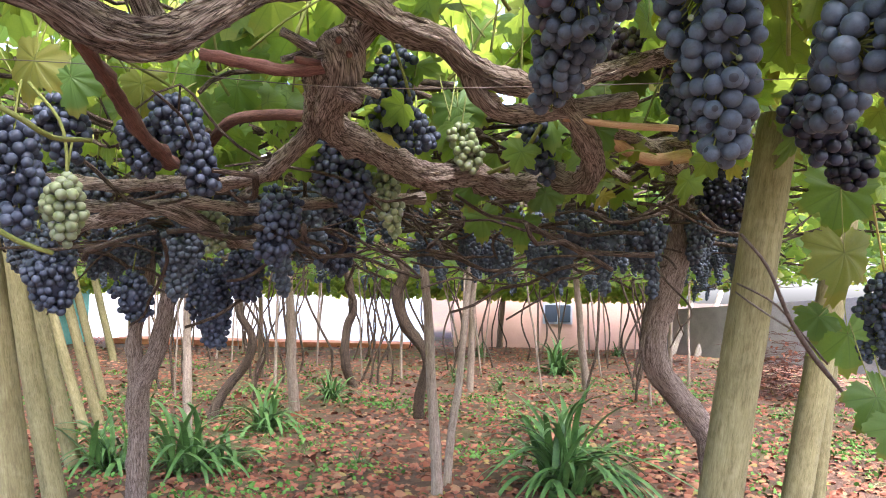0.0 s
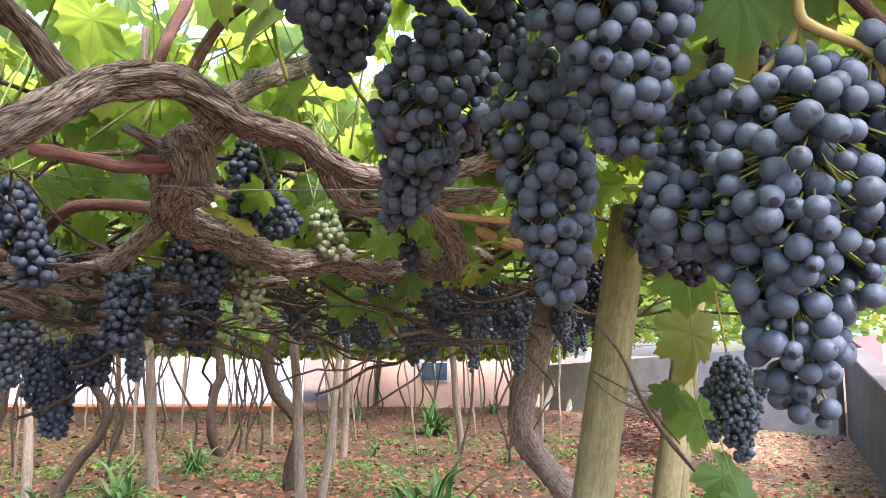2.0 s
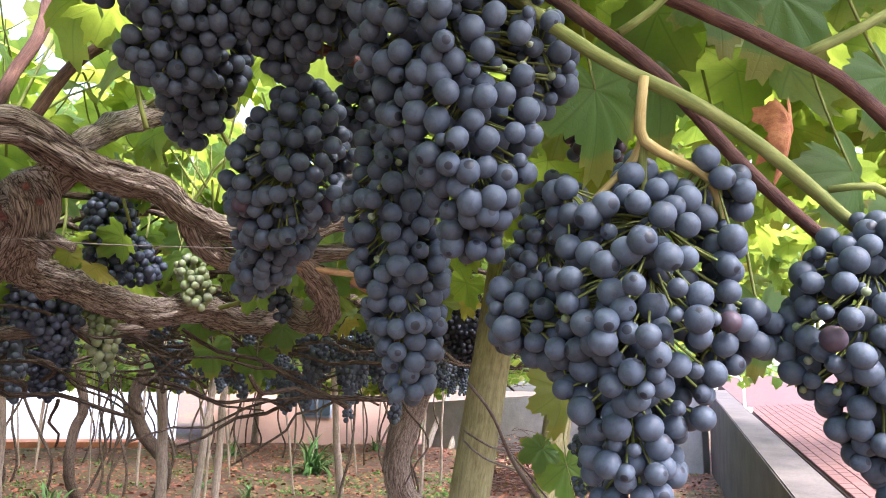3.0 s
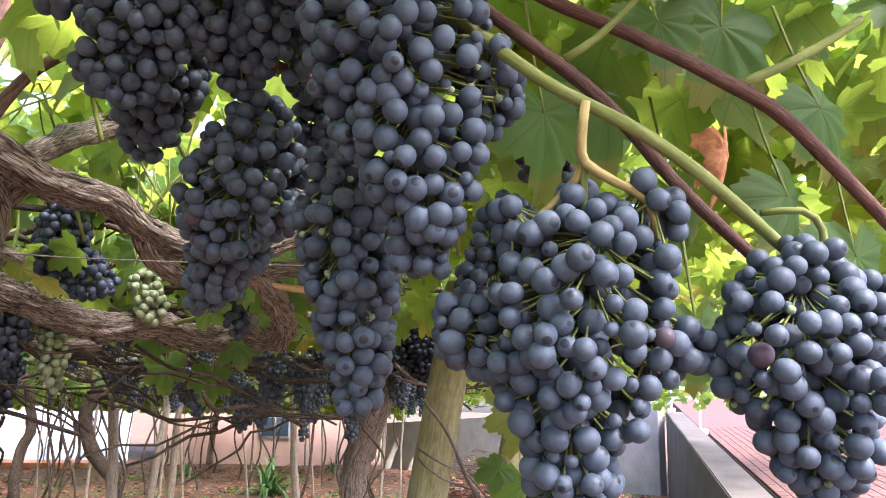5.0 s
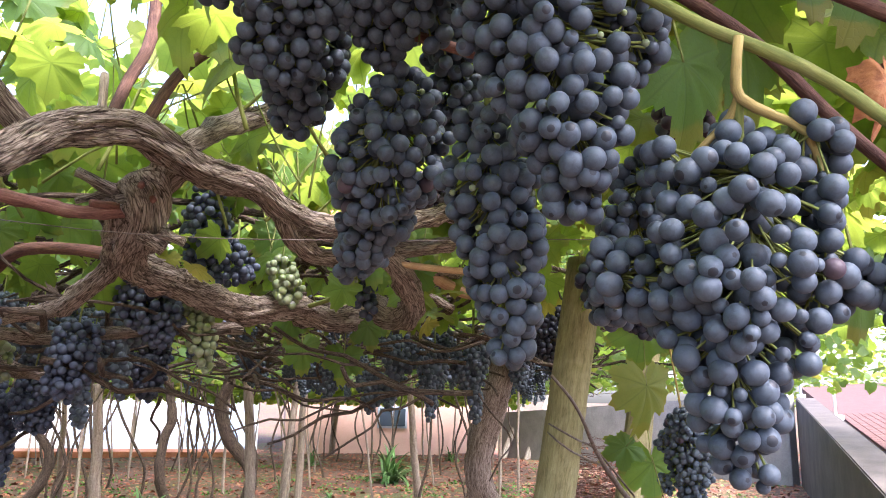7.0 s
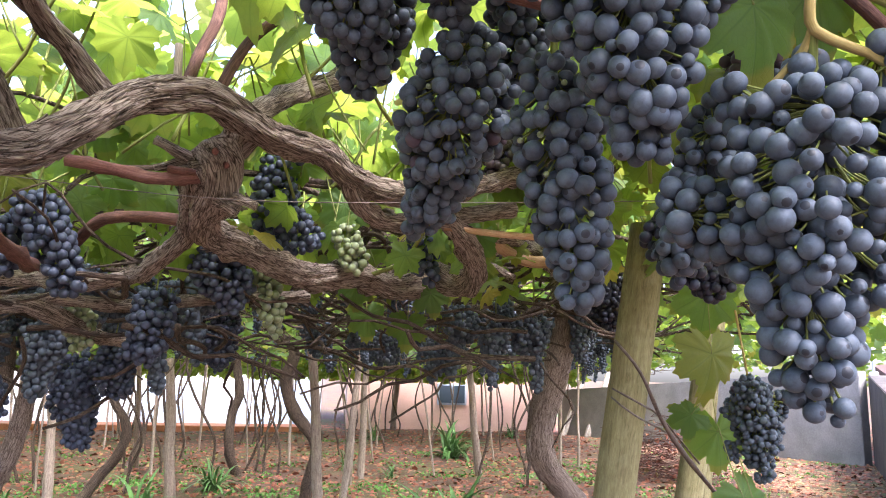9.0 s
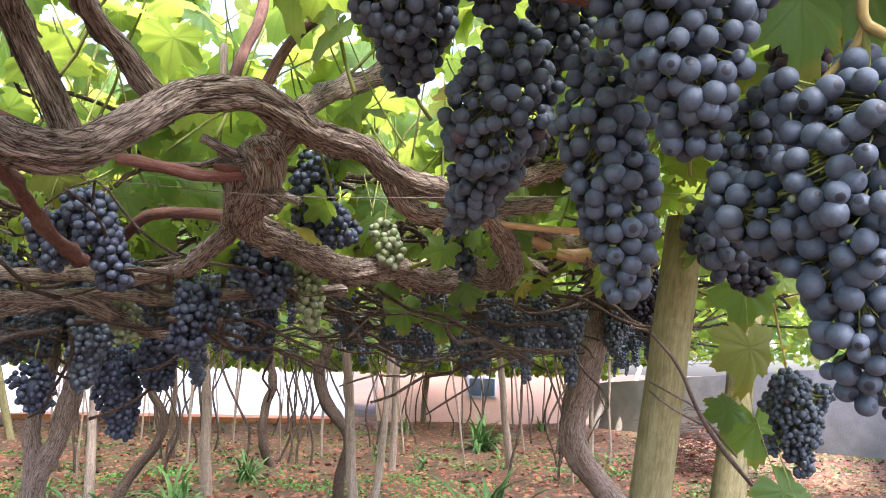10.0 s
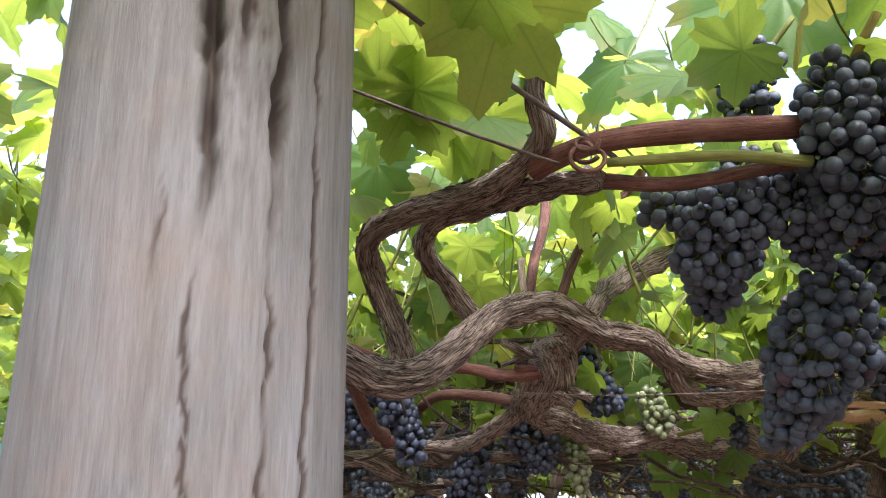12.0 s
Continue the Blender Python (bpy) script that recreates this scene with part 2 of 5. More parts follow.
JOINT = plain_material("paving_sand", (0.075, 0.04, 0.034), (0.1, 0.058, 0.048), 6.0, 0.95, 0.4)
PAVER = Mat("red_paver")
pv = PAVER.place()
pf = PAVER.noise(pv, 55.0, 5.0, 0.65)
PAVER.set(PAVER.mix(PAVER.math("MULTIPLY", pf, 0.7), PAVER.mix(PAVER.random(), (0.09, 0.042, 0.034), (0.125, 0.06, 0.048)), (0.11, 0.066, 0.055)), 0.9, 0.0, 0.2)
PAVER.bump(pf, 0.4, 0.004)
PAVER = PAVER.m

k = Mat("soil")
gp = k.place()
big, med, small = k.noise(gp, 0.9, 4.0, 0.6), k.noise(gp, 6.0, 6.0, 0.65), k.noise(gp, 60.0, 5.0, 0.7)
soil = k.ramp(med, [(0.35, (0.045, 0.03, 0.022)), (0.55, (0.1, 0.06, 0.042)), (0.7, (0.17, 0.1, 0.07))])
soil = k.mix(k.math("MULTIPLY", small, 0.6), soil, (0.14, 0.085, 0.06))
moss = k.math("MULTIPLY", k.ramp(big, [(0.5, (0, 0, 0)), (0.64, (1, 1, 1))]), k.ramp(small, [(0.4, (0, 0, 0)), (0.6, (1, 1, 1))]))
k.set(k.mix(k.math("MULTIPLY", moss, 0.7), soil, (0.07, 0.13, 0.025)), 0.95, 0.0, 0.2)
k.bump(k.math("ADD", med, small), 0.8, 0.02)
SOIL = k.m

k = Mat("litter_leaf")
lr, lb = k.random(), k.noise(k.place(), 40.0, 4.0, 0.6)
lc = k.ramp(lr, [(0.0, (0.09, 0.032, 0.02)), (0.35, (0.22, 0.066, 0.038)), (0.7, (0.31, 0.12, 0.074)), (0.93, (0.3, 0.18, 0.1)), (1.0, (0.28, 0.24, 0.06))])
k.set(k.mix(k.math("MULTIPLY", lb, 0.5), lc, (0.16, 0.075, 0.045)), 0.8, 0.0, 0.3)
k.bump(lb, 0.4, 0.006)
LITTER = k.m

k = Mat("dry_leaf")
du = k.place()
dn = k.noise(du, 60.0, 5.0, 0.65)
k.set(k.ramp(dn, [(0.3, (0.16, 0.05, 0.02)), (0.55, (0.36, 0.14, 0.055)), (0.75, (0.46, 0.23, 0.1))]), 0.65, 0.0, 0.3)
k.bump(dn, 0.5, 0.006)
DRY_LEAF = k.m


# ---------------------------------------------------------------- geometry helpers
def mesh_of(name, verts, faces, material, smooth=True, uv=None, grain=None):
    me = bpy.data.meshes.new(name)
    me.from_pydata([tuple(v) for v in np.asarray(verts, float).tolist()] if not isinstance(verts, list) else verts, [], faces)
    me.materials.append(material)
    if smooth:
        me.polygons.foreach_set("use_smooth", np.ones(len(me.polygons), bool))
    if uv is not None:
        lay = me.uv_layers.new(name="leaf")
        idx = np.zeros(len(me.loops), int)
        me.loops.foreach_get("vertex_index", idx)
        lay.data.foreach_set("uv", np.asarray(uv, np.float32)[idx].ravel())
    if grain is not None:
        at = me.attributes.new("grain", "FLOAT_VECTOR", "POINT")
        at.data.foreach_set("vector", np.asarray(grain, np.float32).ravel())
    me.update()
    return me


def thing(name, label, category, at=(0, 0, 0), group="", kind=""):
    ob = new(name)
    ob.location = at
    ob.empty_display_size = 0.05
    return tagged(ob, label, category, group, kind)


def part(name, data, parent, label="", offset=None):
    """A mesh as one part of a thing; its points are given in the world unless offset is given."""
    ob = new(name, data)
    ob.parent = parent
    if offset is None:
        base = Matrix.Identity(4)
        p = parent
        while p is not None:
            base = base @ Matrix.Translation(-p.location)
            p = p.parent
        ob.matrix_parent_inverse = base
    else:
        ob.matrix_basis = offset
    if label:
        ob["label"] = label
    return ob


def spline(points, step):
    """Smooth points along a polyline of (x, y, z, radius)."""
    p = np.asarray(points, float)
    if len(p) < 2:
        return p
    q = np.vstack([2 * p[0] - p[1], p, 2 * p[-1] - p[-2]])
    out = []
    for i in range(1, len(q) - 2):
        n = max(2, int(np.linalg.norm(q[i + 1, :3] - q[i, :3]) / step))
        for s in np.arange(n) / n:
            a, b, c, d = q[i - 1], q[i], q[i + 1], q[i + 2]
            out.append(0.5 * (2 * b + (c - a) * s + (2 * a - 5 * b + 4 * c - d) * s * s + (3 * b - a - 3 * c + d) * s ** 3))
    out.append(p[-1])
    out = np.array(out)
    out[:, 3] = np.maximum(out[:, 3], p[:, 3].min() * 0.8)
    return out


def tube(points, seg=12, step=0.03, rough=0.0, ridges=0.0, seed=0, stretch=0.5, knots=0.0):
    """Vertices, faces and grain coordinates of a limb with ridged, uneven skin."""
    p = spline(points, step)
    n = len(p)
    tang = np.gradient(p[:, :3], axis=0)
    tang /= np.linalg.norm(tang, axis=1)[:, None] + 1e-9
    up = np.array([0.0, 0.0, 1.0]) if abs(tang[0, 2]) < 0.9 else np.array([1.0, 0.0, 0.0])
    u = np.cross(tang[0], up)
    u /= np.linalg.norm(u)
    length = np.concatenate([[0], np.cumsum(np.linalg.norm(np.diff(p[:, :3], axis=0), axis=1))])
    verts, grain = [], []
    for i in range(n):
        u = u - tang[i] * u.dot(tang[i])
        u /= np.linalg.norm(u) + 1e-9
        w = np.cross(tang[i], u)
        for j in range(seg):
            a = 2 * math.pi * j / seg
            c, s = math.cos(a), math.sin(a)
            r = p[i, 3]
            if rough:
                r *= 1 + rough * noise.noise((c * 1.2 + seed, s * 1.2, length[i] / (p[i, 3] * 2.5)))
            if ridges:
                tw = length[i] * 3.0
                r *= 1 + ridges * (0.8 * noise.noise((math.cos(a + tw) * 2.6 + seed * 3, math.sin(a + tw) * 2.6, length[i] * 5.0)) + 0.6 * noise.noise((math.cos(a + tw) * 6.0, math.sin(a + tw) * 6.0 + seed, length[i] * 17.0)))
            if knots:
                r *= 1 + knots * max(0.0, noise.noise((c * 0.8 + seed, s * 0.8 + 7, length[i] / (p[i, 3] * 3.2))) - 0.25)
            verts.append(p[i, :3] + r * (c * u + s * w))
            k2 = p[i, 3] * 30.0
            grain.append((c * k2 + seed, s * k2, length[i] / stretch))
    faces = []
    for i in range(n - 1):
        for j in range(seg):
            a, b = i * seg + j, i * seg + (j + 1) % seg
            faces.append((a, b, b + seg, a + seg))
    for end, rev in ((0, True), (n - 1, False)):
        verts.append(p[end, :3] + tang[end] * p[end, 3] * (-0.25 if rev else 0.25))
        grain.append((seed, 0.0, length[end] / stretch))
        c = len(verts) - 1
        for j in range(seg):
            a, b = end * seg + j, end * seg + (j + 1) % seg
            faces.append((b, a, c) if rev else (a, b, c))
    return np.array(verts), faces, np.array(grain)


def limb(name, points, material, parent, label="", seg=14, step=0.02, rough=0.26, ridges=0.42, seed=0, knots=0.9):
    v, f, g = tube(points, seg, step, rough, ridges, seed, knots=knots)
    return part(name, mesh_of(name, v, f, material, grain=g), parent, label)


def joined(pieces):
    """Several (verts, faces, grain) as one."""
    vs, fs, gs, off = [], [], [], 0
    for v, f, g in pieces:
        vs.append(v)
        gs.append(g)
        fs.extend([tuple(i + off for i in face) for face in f])
        off += len(v)
    return np.vstack(vs), fs, np.vstack(gs)


def cane(name, points, material, parent, label="", seed=0):
    return limb(name, points, material, parent, label, 9, 0.025, 0.06, 0.05, seed, 0.25)


def box(x0, y0, z0, x1, y1, z1, material, name="slab", bevel=0.0):
    bm = bmesh.new()
    bmesh.ops.create_cube(bm, size=1.0)
    for v in bm.verts:
        v.co = ((x0 + x1) / 2 + v.co.x * (x1 - x0), (y0 + y1) / 2 + v.co.y * (y1 - y0), (z0 + z1) / 2 + v.co.z * (z1 - z0))
    if bevel:
        bmesh.ops.bevel(bm, geom=bm.edges[:], offset=bevel, segments=2, affect="EDGES")
    me = bpy.data.meshes.new(name)
    bm.to_mesh(me)
    bm.free()
    me.materials.append(material)
    return me


def leaf_outline(count, seed, deep=0.38):
    """A toothed, five-lobed vine leaf, its stalk at the origin, about 2 across."""
    rng = random.Random(seed)
    lobes = [(90, 1.05, 30), (34, 0.96, 28), (146, 0.96, 28), (-26, 0.84, 30), (206, 0.84, 30)]
    lobes = [(a + rng.uniform(-5, 5), r * rng.uniform(0.92, 1.06), w) for a, r, w in lobes]
    pts = []
    for i in range(count):
        a = -90 + 360 * (i + 0.5) / count
        r = 0.0
        for c, l, w in lobes:
            d = (a - c + 180) % 360 - 180
            r = max(r, l * (1 - deep * min(1.0, abs(d) / w) ** 1.5) if abs(d) < w * 1.6 else 0)
        r = max(r, 0.62)
        notch = abs((a + 90 + 180) % 360 - 180)
        if notch < 24:
            r *= 0.2 + 0.8 * notch / 24
        if count > 30:
            r *= 1.0 + (0.06 if i % 2 else -0.06) * rng.uniform(0.4, 1.5)
        pts.append((r * math.cos(radians(a)), r * math.sin(radians(a))))
    return np.array(pts)


def leaf_template(count, rings, seed, curl=0.25):
    """Vertices, faces and uv of one leaf lying in the xy plane."""
    out = leaf_outline(count, seed)
    rng = random.Random(seed + 50)
    ph, ph2 = rng.uniform(0, 6), rng.uniform(0, 6)
    v, uv, f = [(0.0, 0.0, 0.0)], [(0.0, 0.0)], []
    for r in range(1, rings + 1):
        k2 = r / rings
        for x, y in out:
            a = math.atan2(y, x)
            d = math.hypot(x, y) * k2
            z = -curl * d * d + 0.025 * d * math.sin(5 * a + ph) + 0.12 * d * noise.noise((x * 1.7 + seed, y * 1.7, seed * 3.1)) + 0.09 * d * math.sin(2 * a + ph2) + 0.03 * d * math.sin(11 * a + ph)
            v.append((x * k2, y * k2, z))
            uv.append((x * k2, y * k2))
    for j in range(count):
        f.append((0, 1 + j, 1 + (j + 1) % count))
        for r in range(rings - 1):
            a, b = 1 + r * count + j, 1 + r * count + (j + 1) % count
            f.append((a, a + count, b + count, b))
    return np.array(v), f, np.array(uv)


def scatter(name, templates, places, tips, ups, sizes, material, seed=0):
    """Many leaves joined into one mesh: each with its place, the way its tip points and its face's normal."""
    vs, fs, us, off = [], [], [], 0
    rng = random.Random(seed)
    for p, t, n, s in zip(places, tips, ups, sizes):
        v, f, uv = templates[rng.randrange(len(templates))]
        t = t / np.linalg.norm(t)
        x = np.cross(t, n)
        x /= np.linalg.norm(x) + 1e-9
        z = np.cross(x, t)
        vs.append(p + s * (v[:, :1] * x + v[:, 1:2] * t + v[:, 2:] * z))
        us.append(uv)
        fs.extend([tuple(i + off for i in face) for face in f])
        off += len(v)
    return mesh_of(name, np.vstack(vs), fs, material, uv=np.vstack(us))


NEAR_LEAVES = [leaf_template(60, 4, s, 0.2 + 0.1 * (s % 3)) for s in range(5)]
MID_LEAVES = [leaf_template(44, 2, s + 10, 0.15 + 0.1 * (s % 3)) for s in range(7)]
FAR_LEAVES = [leaf_template(15, 1, s + 20, 0.3) for s in range(4)]

bm = bmesh.new()
bmesh.ops.create_icosphere(bm, subdivisions=3, radius=1.0)
SPHERE_V = np.array([v.co[:] for v in bm.verts])
SPHERE_F = [tuple(v.index for v in f.verts) for f in bm.faces]
bm.free()
bm = bmesh.new()
bmesh.ops.create_icosphere(bm, subdivisions=2, radius=1.0)
BALL_V = np.array([v.co[:] for v in bm.verts])
BALL_F = [tuple(v.index for v in f.verts) for f in bm.faces]
bm.free()


def berry_places(axis, size, seed, limit=400):
    """Berry centres packed round an axis of (x, y, z, radius), shell first."""
    rng = np.random.default_rng(seed)
    p = spline(axis, 0.012) if len(axis) > 1 else np.asarray(axis, float)
    got = np.zeros((0, 3))
    gap = size * 1.45
    for shell in (0.86, 0.45):
        for _ in range(2400 if shell > 0.5 else 300):
            c = p[rng.integers(len(p))]
            d = rng.normal(size=3)
            d /= np.linalg.norm(d)
            rr = max(c[3] - size, size * 0.3) * (1 + 0.16 * noise.noise(tuple(d * 1.6 + seed)) * 1.9) * (1.0 if shell > 0.5 else rng.uniform(0.2, 0.7))
            q = c[:3] + d * rr
            q = q + d * (size * 1.5 * noise.noise(tuple(q / (size * 3.4))) if shell > 0.5 else 0.0)
            inside = (np.linalg.norm(p[:, :3] - q, axis=1) < (p[:, 3] - size) * 0.86 - 1e-4).any()
            if shell > 0.5 and inside:
                continue
            if len(got) and (np.linalg.norm(got - q, axis=1) < gap).any():
                continue
            got = np.vstack([got, q])
            if len(got) >= limit:
                return got
    return got


BERRY_MESHES = []
for s in range(3):
    w = SPHERE_V * np.array([1.0, 1.0, 1.03 + 0.04 * s])
    BERRY_MESHES.append(mesh_of("berry", w, SPHERE_F, BERRY))
UNRIPE_MESH = mesh_of("unripe_grape", BALL_V, BALL_F, BERRY_GREEN)
BERRY_DULL_MESH = mesh_of("berry", SPHERE_V, SPHERE_F, BERRY_DULL)


def near_cluster(lobes, size, label, stalk, seed, dull=0.006):
    """A bunch close to the eye: every grape a part of its own, on green stalks."""
    rng = random.Random(seed)
    top = lobes[0][0]
    ob = thing("grape_bunch", label, "grapes", top[:3], "grape bunches")
    spots = np.zeros((0, 3))
    for i, lobe in enumerate(lobes):
        q = berry_places(lobe, size, seed + i)
        if len(spots):
            q = np.array([x for x in q if (np.linalg.norm(spots - x, axis=1) > size * 1.5).all()]).reshape(-1, 3)
        spots = np.vstack([spots, q])
    base = np.array(top[:3])
    for x in spots:
        me = BERRY_DULL_MESH if rng.random() < dull else rng.choice(BERRY_MESHES)
        if rng.random() < 0.035:
            part("unripe_grape", UNRIPE_MESH, ob, "", Matrix.Translation(x - base) @ Matrix.Scale(size * rng.uniform(0.25, 0.4), 4))
            continue
        s = size * (rng.uniform(0.5, 0.75) if rng.random() < 0.12 else rng.uniform(0.84, 1.1))
        part("grape", me, ob, "", Matrix.Translation(x - base) @ Euler((rng.uniform(0, 6), rng.uniform(0, 6), 0)).to_matrix().to_4x4() @ Matrix.Scale(s, 4))
    pieces = []
    for lobe in lobes:
        q = np.array(lobe, float)
        q[:, 3] = np.linspace(0.0035, 0.0018, len(q))
        pieces.append(tube(q.tolist(), 7, 0.02))
        p = spline(lobe, 0.012)
        for x in spots:
            d = np.linalg.norm(p[:, :3] - x, axis=1)
            i = d.argmin()
            if d[i] < p[i, 3] * 1.5:
                pieces.append(tube([(*p[max(0, i - 3), :3], 0.0013), (*((p[max(0, i - 2), :3] + x) / 2 + np.array([0, 0, 0.004])), 0.0011), (*x, 0.0016)], 5, 0.03))
    v, f, g = joined(pieces)
    part("rachis", mesh_of("rachis", v, f, CANE_GREEN, grain=g), ob, "branched green bunch stalk")
    if stalk:
        limb("peduncle", stalk, STEM_TAN if seed % 2 else CANE_GREEN, ob, "", 8, 0.015, 0.05, 0.0, seed, 0.3)
    return ob


def cluster_mesh(axis, size, material, seed, fine=True):
    rng = random.Random(seed)
    spots = berry_places(axis, size, seed, 300)
    bv, bf = (SPHERE_V, SPHERE_F) if fine else (BALL_V, BALL_F)
    vs, fs, off = [], [], 0
    for x in spots:
        s = size * rng.uniform(0.8, 1.06)
        vs.append(bv * s + x)
        fs.extend([tuple(i + off for i in face) for face in bf])
        off += len(bv)
    cv, cf, _ = tube([(*q[:3], max(0.004, (q[3] - size) * 0.82)) for q in axis], 10, 0.03)
    vs.append(cv)
    fs.extend([tuple(i + off for i in face) for face in cf])
    return mesh_of("grapes", np.vstack(vs), fs, material)


def mid_cluster(axis, size, label, material, seed, hang=0.08, fine=False):
    """A bunch further off: its grapes joined, with its stalk."""
    top = axis[0]
    ob = thing("grape_bunch", label, "grapes", top[:3], "grape bunches")
    if fine:
        rng = random.Random(seed)
        me = mesh_of("grape", BALL_V, BALL_F, material)
        for q in berry_places(axis, size, seed, 200):
            part("grape", me, ob, "", Matrix.Translation(q - np.array(top[:3])) @ Euler((rng.uniform(0, 6), rng.uniform(0, 6), 0)).to_matrix().to_4x4() @ Matrix.Scale(size * rng.uniform(0.8, 1.06), 4))
    else:
        tagged(part("berry_mass", cluster_mesh(axis, size, material, seed, fine), ob), kind="stuff")
    x, y, z = top[:3]
    limb("peduncle", [(x + 0.01, y, z + top[3] + hang, 0.003), (x, y, z + top[3] * 0.5, 0.003), (*axis[-1][:3], 0.002)], CANE_GREEN, ob, "", 6, 0.03, 0.0, 0.0, seed, 0.0)
    return ob


# ---------------------------------------------------------------- ground and surroundings
GROUND = -0.68
gv, gf = [], []
XS = np.concatenate([np.linspace(-2500, -60, 8), np.linspace(-40, -8, 9), np.arange(-7, 8.01, 0.14), np.linspace(9, 40, 9), np.linspace(60, 2500, 8)])
YS = np.concatenate([np.linspace(-2500, -60, 8), np.linspace(-40, -4, 9), np.arange(-3, 26.01, 0.2), np.linspace(28, 70, 9), np.linspace(90, 2500, 8)])
for yy in YS:
    for xx in XS:
        near = max(0.0, 1 - max(0.0, abs(xx) - 6) / 4) * max(0.0, 1 - max(0.0, abs(yy - 11) - 14) / 4)
        zz = near * (0.05 * noise.noise((xx * 0.5, yy * 0.5, 1.0)) + 0.025 * noise.noise((xx * 2.2, yy * 2.2, 4.0)) + 0.008 * noise.noise((xx * 9, yy * 9, 2.0)))
        gv.append((xx, yy, GROUND + zz))
nx = len(XS)
for j in range(len(YS) - 1):
    for i in range(nx - 1):
        a = j * nx + i
        gf.append((a, a + 1, a + 1 + nx, a + nx))
tagged(new("ground", mesh_of("ground", np.array(gv), gf, SOIL)), "brown vineyard soil with moss and dead leaves", "ground", kind="structure")


def ground_z(x, y):
    near = max(0.0, 1 - max(0.0, abs(x) - 6) / 4) * max(0.0, 1 - max(0.0, abs(y - 11) - 14) / 4)
    return GROUND + near * (0.05 * noise.noise((x * 0.5, y * 0.5, 1.0)) + 0.025 * noise.noise((x * 2.2, y * 2.2, 4.0)))


def built(name, label, category, pieces, kind="", group=""):
    """A thing of box-like parts: (part name, mesh)."""
    ob = thing(name, label, category, (0, 0, 0), group, kind)
    for n, me in pieces:
        part(n, me, ob)
    return ob


# the pink house and the white building past the end of the vineyard
house = built("house", "pale pink plastered house with a small dark window", "house", [
    ("wall", box(0.292, 21.17, -0.75, 5.986, 21.535, 5.72, PINK, "wall")),
    ("roof", box(0.0, 20.732, 5.72, 6.278, 27.01, 6.12, TERRACOTTA, "roof", 0.03)),
    ("side_wall", box(0.292, 21.535, -0.75, 0.657, 26.864, 5.72, PINK, "wall")),
    ("side_wall", box(5.621, 21.535, -0.75, 5.986, 26.864, 5.72, PINK, "wall")),
    ("back_wall", box(0.657, 26.499, -0.75, 5.621, 26.864, 5.72, PINK, "wall"))])
win = part("window", box(2.82, 21.12, 0.02, 3.66, 21.166, 0.62, RAIL_BLUE, "window", 0.006), house)
part("pane", box(2.88, 21.1, 0.08, 3.22, 21.117, 0.56, GLASS_DARK, "pane"), win)
part("pane", box(3.26, 21.1, 0.08, 3.6, 21.117, 0.56, GLASS_DARK, "pane"), win)
white = built("white_building", "bright white building with a pale blue lower wall", "building", [
    ("wall", box(-10.95, 21.9, -0.75, -0.438, 22.338, 5.32, WHITE, "wall")),
    ("blue_panel", box(-5.256, 21.754, -0.75, -3.942, 21.8854, 0.92, PALE_BLUE, "panel")),
    ("blue_panel", box(-2.774, 21.754, -0.75, -0.584, 21.8854, 0.82, PALE_BLUE, "panel")),
    ("roof", box(-11.096, 21.608, 5.32, -0.292, 27.74, 5.62, WHITE, "roof", 0.02))])
tagged(new("terrace", box(-8.76, 19.564, -0.75, -0.876, 20.732, -0.54, TERRACOTTA, "terrace", 0.02)), "low orange terracotta terrace edge", "terrace", kind="structure")


def prism(corners, thick, material, name):
    """An upright wall from (x, y, z0, z1) to (x, y, z0, z1), with thickness."""
    (xa, ya, a0, a1), (xb, yb, b0, b1) = corners
    d = Vector((xb - xa, yb - ya)).normalized()
    nx_, ny_ = d.y * thick, -d.x * thick
    v = [(xa, ya, a0), (xb, yb, b0), (xb, yb, b1), (xa, ya, a1)]
    v += [(x + nx_, y + ny_, z) for x, y, z in v]
    f = [(0, 1, 2, 3), (7, 6, 5, 4), (0, 4, 5, 1), (1, 5, 6, 2), (2, 6, 7, 3), (3, 7, 4, 0)]
    bm = bmesh.new()
    vs = [bm.verts.new(p) for p in v]
    for q in f:
        bm.faces.new([vs[i] for i in q])
    bmesh.ops.recalc_face_normals(bm, faces=bm.faces[:])
    bmesh.ops.bevel(bm, geom=bm.edges[:], offset=0.012, segments=2, affect="EDGES")
    me = bpy.data.meshes.new(name)
    bm.to_mesh(me)
    bm.free()
    me.materials.append(material)
    return me


# grey wall across the end, and the retaining wall of the paved ramp
CX, CY = 10.1, 13.2
tagged(new("wall_east", prism([(CX, CY, -0.85, 1.08), (6.4, 20.6, -0.85, 0.5)], -0.3, BLOCK, "wall")), "grey rendered boundary wall beside the vineyard", "wall", kind="structure")
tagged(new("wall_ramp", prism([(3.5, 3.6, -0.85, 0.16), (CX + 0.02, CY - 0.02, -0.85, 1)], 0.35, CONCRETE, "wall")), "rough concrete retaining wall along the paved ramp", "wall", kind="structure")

# fence posts and stakes
def round_post(name, label, foot, head, radius, material, category="post", seed=0, split=False):
    ob = thing(name, label, category, (*foot[:2], GROUND), "vineyard posts")
    a, b = Vector(foot), Vector(head)
    pts = [(*a.lerp(b, s), radius * (1.04 - 0.08 * s)) for s in (0.0, 0.33, 0.66, 1.0)]
    v, f, g = tube(pts, 24, 0.05, 0.03, 0.035, seed, 0.3)
    part("shaft", mesh_of("shaft", v, f, material, grain=g), ob)
    return ob


